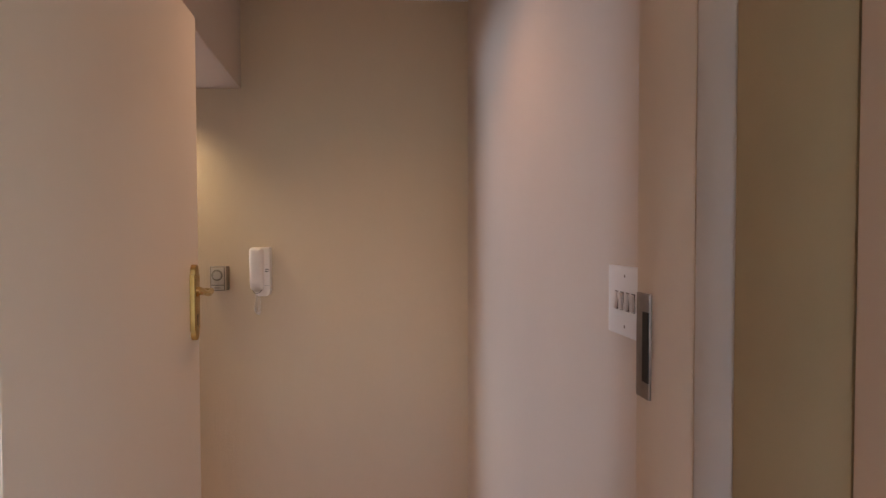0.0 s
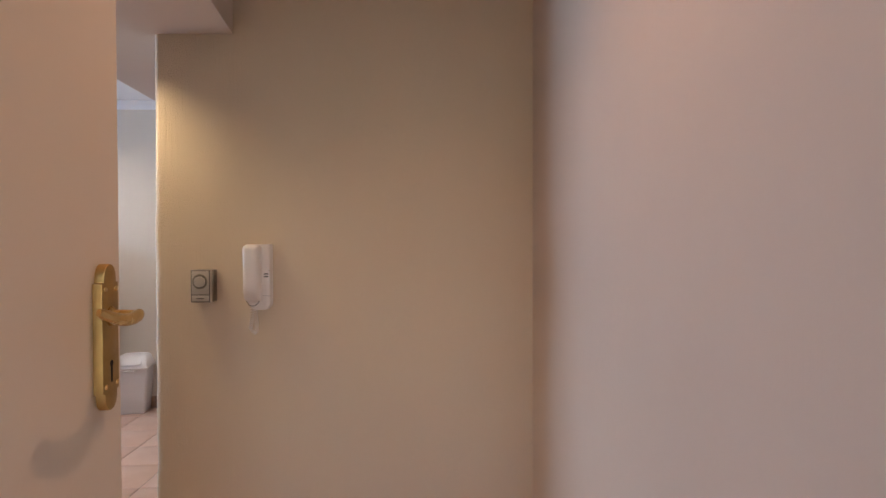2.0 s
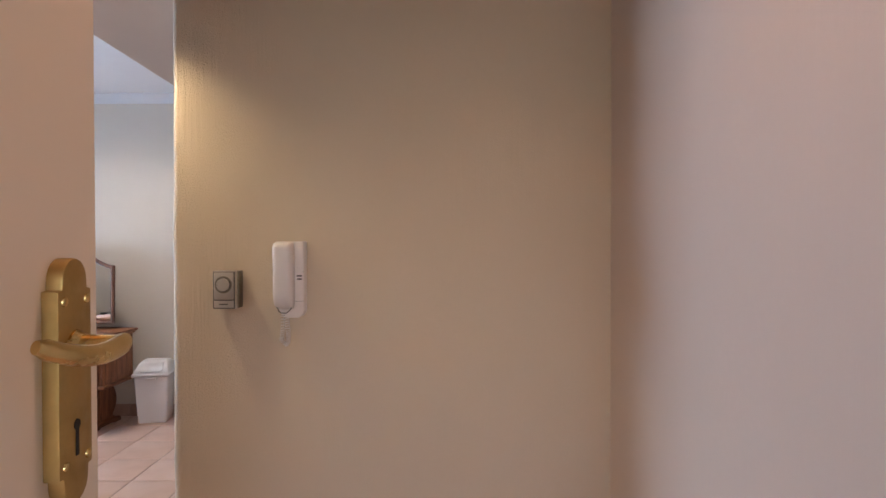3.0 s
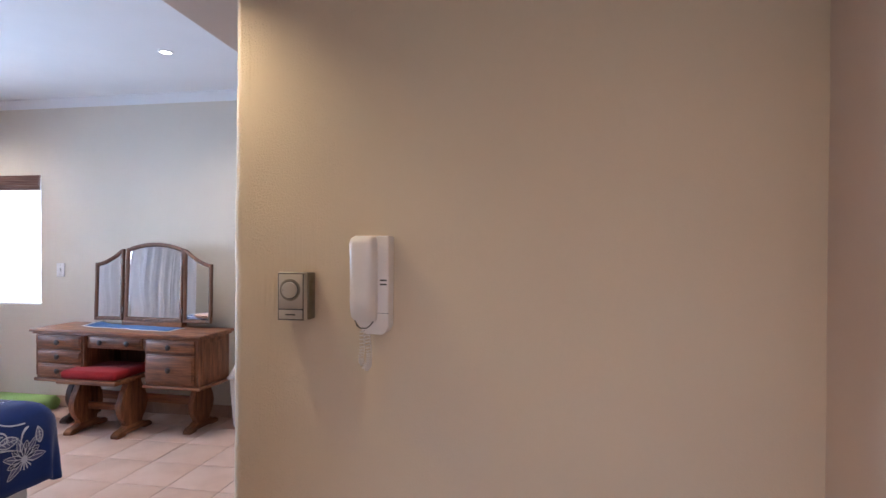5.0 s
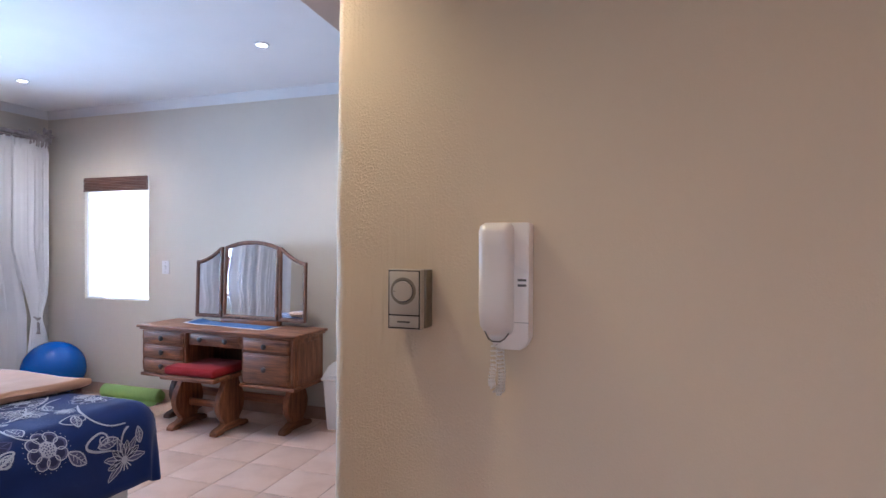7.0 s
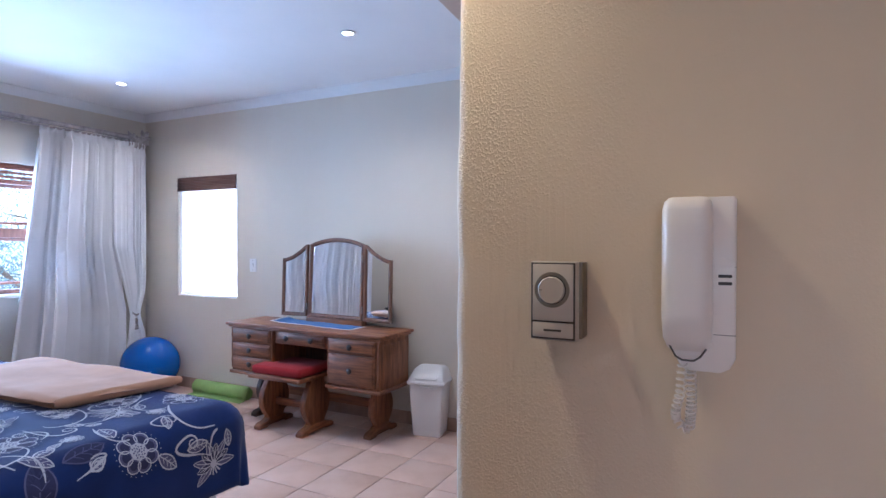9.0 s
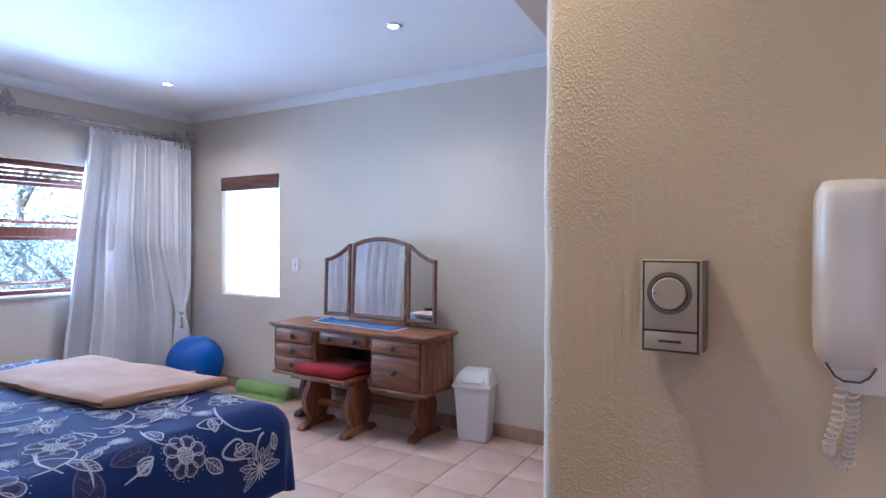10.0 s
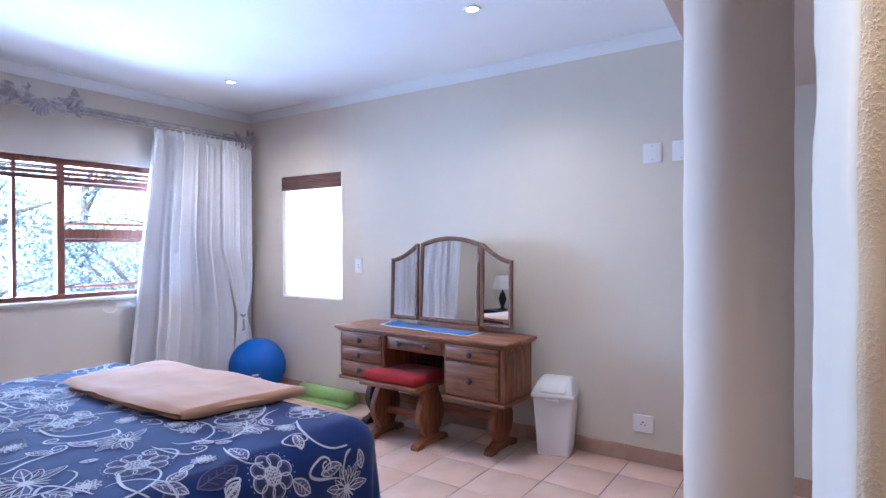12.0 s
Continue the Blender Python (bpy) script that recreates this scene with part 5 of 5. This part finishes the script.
tendril(P, (-2.158, 0.179), (-2.042, 0.136), (-1.934, 0.153), 0.011)
tendril(P, (-2.079, 0.489), (-1.949, 0.462), (-1.905, 0.521))
tendril(P, (-2.094, 0.829), (-1.919, 0.750), (-1.845, 0.879), 0.010)
tendril(P, (-1.751, 0.811), (-1.797, 0.683), (-1.843, 0.738), 0.010, -1)
tendril(P, (-1.909, 0.689), (-1.957, 0.644), (-1.980, 0.709), 0.007, -1)
tendril(P, (-2.589, 0.379), (-2.514, 0.319), (-2.620, 0.170), 0.010, -1)
tendril(P, (-2.838, 0.216), (-2.653, 0.237), (-2.598, 0.384), 0.010)
tendril(P, (-2.292, 0.354), (-2.150, 0.372), (-2.109, 0.430), 0.008, 1)
tendril(P, (-2.421, 0.490), (-2.362, 0.510), (-2.371, 0.573), 0.007, 1)
tendril(P, (-1.825, 0.300), (-1.873, 0.411), (-1.889, 0.389), 0.008, 1)
tendril(P, (-1.827, 0.890), (-1.801, 0.851), (-1.731, 0.840), 0.010)
tendril(P, (-2.442, -0.034), (-2.490, 0.065), (-2.509, 0.157), 0.010, 1)
tendril(P, (-2.383, 0.680), (-2.329, 0.630), (-2.248, 0.661), 0.009)
tendril(P, (-2.131, 0.331), (-2.185, 0.383), (-2.254, 0.353), 0.008, 1)
tendril(P, (-3.431, 0.281), (-3.238, 0.279), (-3.167, 0.348), 0.010)
tendril(P, (-2.186, -0.037), (-2.230, 0.021), (-2.059, 0.060), 0.010)
tendril(P, (-2.546, 0.469), (-2.510, 0.511), (-2.577, 0.531), 0.007, 1)
lim_u, lim_v = (BX0 - HEM + 0.06, BX1 + HEM - 0.13), (-0.6, BY1 + HEM - 0.12)
for j in range(10):
    for i in range(12):
        x = lim_u[0] + 0.10 + i * 0.245 + (0.14 if j % 2 else 0) + r.uniform(-0.04, 0.04)
        y = lim_v[1] - 0.12 - j * 0.205 + r.uniform(-0.04, 0.04)
        if not (lim_u[0] < x < lim_u[1]) or min(math.hypot(x - p[0], y - p[1]) for p in fixed) < 0.155:
            continue
        a = r.uniform(0, 6.28)
        kind = (i * 2 + j) % 4
        if kind == 0:
            round_flower(P, at(x, y, a, r.uniform(0.092, 0.108)))
        elif kind == 1:
            star_flower(P, at(x, y, a, r.uniform(0.105, 0.125)))
        elif kind == 2:
            spray_flower(P, at(x, y, a, r.uniform(0.080, 0.10)))
        else:
            print_leaf(P, at(x, y, a, 0.19), False)
            spray_flower(P, at(x + 0.10, y - 0.06, a, 0.045))
        for s in range(2):
            b = a + s * 2.6 + r.uniform(-0.4, 0.4)
            st = 0.10
            pts = vine(P, x + st * math.cos(b), y + st * math.sin(b), b, r.uniform(0.30, 0.46), r.choice((-1, 1)) * r.uniform(5, 9))
            q = pts[14]
            print_leaf(P, at(q[0], q[1], b + r.choice((-1, 1)) * 0.9, r.uniform(0.075, 0.115)), True)
for key, mat_, label in (("w", M_PRINT, "silver-white printed vines"), ("m", M_PRINT_MID, "lilac-grey printed petals"), ("l", M_PRINT_LOW, "slate-blue printed petals")):
    me = bpy.data.meshes.new("print")
    me.from_pydata(P.v[key], [], P.f[key])
    me.materials.append(mat_)
    o = new("print", me)
    o.parent = cover
    tagged(o, label, "", "", "stuff")

# folded blanket: stacked layers with a rounded fold
blanket = thing("folded_blanket", pose(-2.915, 0.825, BZ - 0.002, 0, 0, 1.7), "folded peach fleece blanket lying on the bed", "blanket")


def fold_layer(x0, x1, y0, y1, z, t, seed):
    bm = B()
    nx_, ny_ = 34, 20
    g = {}
    for side in (0, 1):
        for j in range(ny_ + 1):
            for i in range(nx_ + 1):
                u, v = i / nx_, j / ny_
                e = min(u, 1 - u) * (x1 - x0)
                f = min(v, 1 - v) * (y1 - y0)
                puff = min(1, (min(e, f) / 0.035)) ** 0.5
                rnd = 1 - 0.05 * ((2 * u - 1) * (2 * v - 1)) ** 4
                u, v = 0.5 + (u - 0.5) * rnd, 0.5 + (v - 0.5) * rnd
                x = x0 + (x1 - x0) * u + 0.012 * noise.noise(Vector((v * 3, seed, 1))) + 0.20 * (v - 0.5) * (u - 0.4)
                y = y0 + (y1 - y0) * v + 0.014 * noise.noise(Vector((u * 3, seed, 4)))
                zz = z + t / 2 + (0.5 if side else -0.5) * t * puff + 0.010 * noise.noise(Vector((u * 4, v * 3, seed))) + 0.006 * abs(noise.noise(Vector((u * 3 + v * 2, v * 2.5, seed + 3)))) + 0.003 * noise.noise(Vector((u * 13, v * 9, seed)))
                g[side, j, i] = bm.verts.new((x, y, zz))
    for side in (0, 1):
        for j in range(ny_):
            for i in range(nx_):
                bm.faces.new((g[side, j, i], g[side, j, i + 1], g[side, j + 1, i + 1], g[side, j + 1, i]))
    bmesh.ops.remove_doubles(bm, verts=bm.verts, dist=0.0006)
    return bm


for i, (x0, x1, y0, y1) in enumerate(((-0.560, 0.515, -0.290, 0.270), (-0.580, 0.535, -0.300, 0.285))):
    part("fold", fold_layer(x0, x1, y0, y1, 0.001 + 0.020 * i, 0.030, 3.3 * i + 1), M_BLANKET, blanket, "", 80)
for v0, v1 in ((-0.295, 0.285),):
    bm = tube(B(), [(0.505 + 0.12 * (k / 12 - 0.5) + 0.006 * math.sin(k), v0 + 0.02 + (v1 - v0 - 0.04) * k / 12, 0.032) for k in range(13)], [0.016 if k in (0, 12) else 0.026 for k in range(13)], 12)
    part("rolled_edge", bm, M_BLANKET, blanket, "", 80)


def pillow(x, y, rz):
    p = thing("pillow", pose(x, y, BZ + 0.01, 18, 0, rz), "plump pillow in blue and white cotton", "pillow", "bed pillows")
    bm = B()
    g = {}
    for s in (0, 1):
        for j in range(15):
            for i in range(21):
                u, v = i / 10 - 1, j / 7 - 1
                h = 0.085 * max(0, (1 - abs(u) ** 2.6)) ** 0.55 * max(0, (1 - abs(v) ** 2.6)) ** 0.55
                g[s, j, i] = bm.verts.new((0.34 * u * (1 - 0.05 * v * v), 0.22 * v * (1 - 0.07 * u * u), 0.08 + (h if s else -h * 0.8)))
        for j in range(14):
            for i in range(20):
                bm.faces.new((g[s, j, i], g[s, j, i + 1], g[s, j + 1, i + 1], g[s, j + 1, i]))
    bmesh.ops.remove_doubles(bm, verts=bm.verts, dist=0.0005)
    part("case", bm, M_WHITE_CLOTH, p, "", 80)


for x in (-3.45, -2.15):
    pillow(x, -1.12, 3)

side = thing("bedside_table", pose(-4.62, -1.10, 0), "dark lacquered bedside table beside the bed", "bedside table")
part("top", box(B(), -0.24, -0.22, 0.525, 0.24, 0.22, 0.55, 0.005), M_BLACK, side)
part("body", box(B(), -0.22, -0.20, 0.30, 0.22, 0.20, 0.5245, 0.004), M_BLACK, side)
part("drawer", box(B(), -0.20, 0.2005, 0.32, 0.20, 0.214, 0.51, 0.004), M_BLACK, side)
for x in (-0.20, 0.20):
    for y in (-0.18, 0.18):
        part("leg", box(B(), x - 0.018, y - 0.018, 0, x + 0.018, y + 0.018, 0.2995, 0.003), M_BLACK, side)
lamp = thing("table_lamp", pose(-4.62, -1.08, 0.5505), "table lamp with a white shade and dark turned base", "table lamp")
part("base", lathe(B(), [(0.075, 0), (0.075, 0.014), (0.03, 0.028), (0.022, 0.05), (0.05, 0.12), (0.058, 0.17), (0.035, 0.24), (0.014, 0.27), (0.010, 0.32)], 28), M_BLACK, lamp, "dark turned lamp base")
bm = lathe(B(), [(0.155, 0.30), (0.105, 0.50)], 32)
part("shade", bm, M_SHADE, lamp, "white linen shade")

# ---- floor and skirting, piece by piece ----
PITCH, GX, GY = 0.333, -2.012, 1.92
floor = structure("floor", box(B(), X_W - 0.2, -4.5, -0.25, 1.6, Y_M + 0.2, -0.0035), M_GROUT, "floor of square pink-beige ceramic tiles", "floor")
tile_mesh = None
rt = random.Random(9)
rest = B()
for i in range(-10, 12):
    for j in range(-20, 4):
        x, y = GX + PITCH * (i + 0.5), GY + PITCH * (j + 0.5)
        if x < X_W - 0.12 or x > 1.4 or y > Y_M + 0.14:
            continue
        if x < -0.2 and y > Y_S:
            if tile_mesh is None:
                h = PITCH / 2 - 0.0026
                first = mesh_object("tile", box(B(), -h, -h, -0.006, h, h, 0.0, 0.0022, 2), M_TILE, 30)
                tile_mesh, o = first.data, first
            else:
                o = new("tile", tile_mesh)
            o.parent = floor
            o.location = (x, y, rt.uniform(-0.0005, 0.0003))
            o.rotation_euler = (rt.uniform(-0.0012, 0.0012), rt.uniform(-0.0012, 0.0012), rt.choice((0, 1, 2, 3)) * math.pi / 2)
        else:
            h = PITCH / 2 - 0.0026
            box(rest, x - h, y - h, -0.006, x + h, y + h, 0.0)
o = part("tiles_beyond", rest, M_TILE, floor, "pink-beige tiles of the corridor and back room")
tagged(o, "", "", "", "stuff")


def skirting(name, start, step, count, rot, label):
    s = thing(name, pose(0, 0, 0), label, "skirting", "", "structure")
    me = None
    for i in range(count):
        if me is None:
            h = PITCH / 2 - 0.0014
            o = part("skirting_tile", box(B(), -h, -0.011, 0.0005, h, 0.0, 0.098, 0.002, 1), M_SKIRT, s)
            me = o.data
        else:
            o = new("skirting_tile", me)
            o.parent = s
        o.location = (start[0] + step[0] * i, start[1] + step[1] * i, 0)
        o.rotation_euler = (0, 0, rot)


skirting("baseboard_north", (X_W + 0.155, Y_M - 0.001), (PITCH, 0), 15, 0, "pink-brown tile skirting along the wall")
skirting("baseboard_west", (X_W + 0.001, Y_S + 0.17), (0, PITCH), 13, math.pi / 2, "pink-brown tile skirting under the wide window")
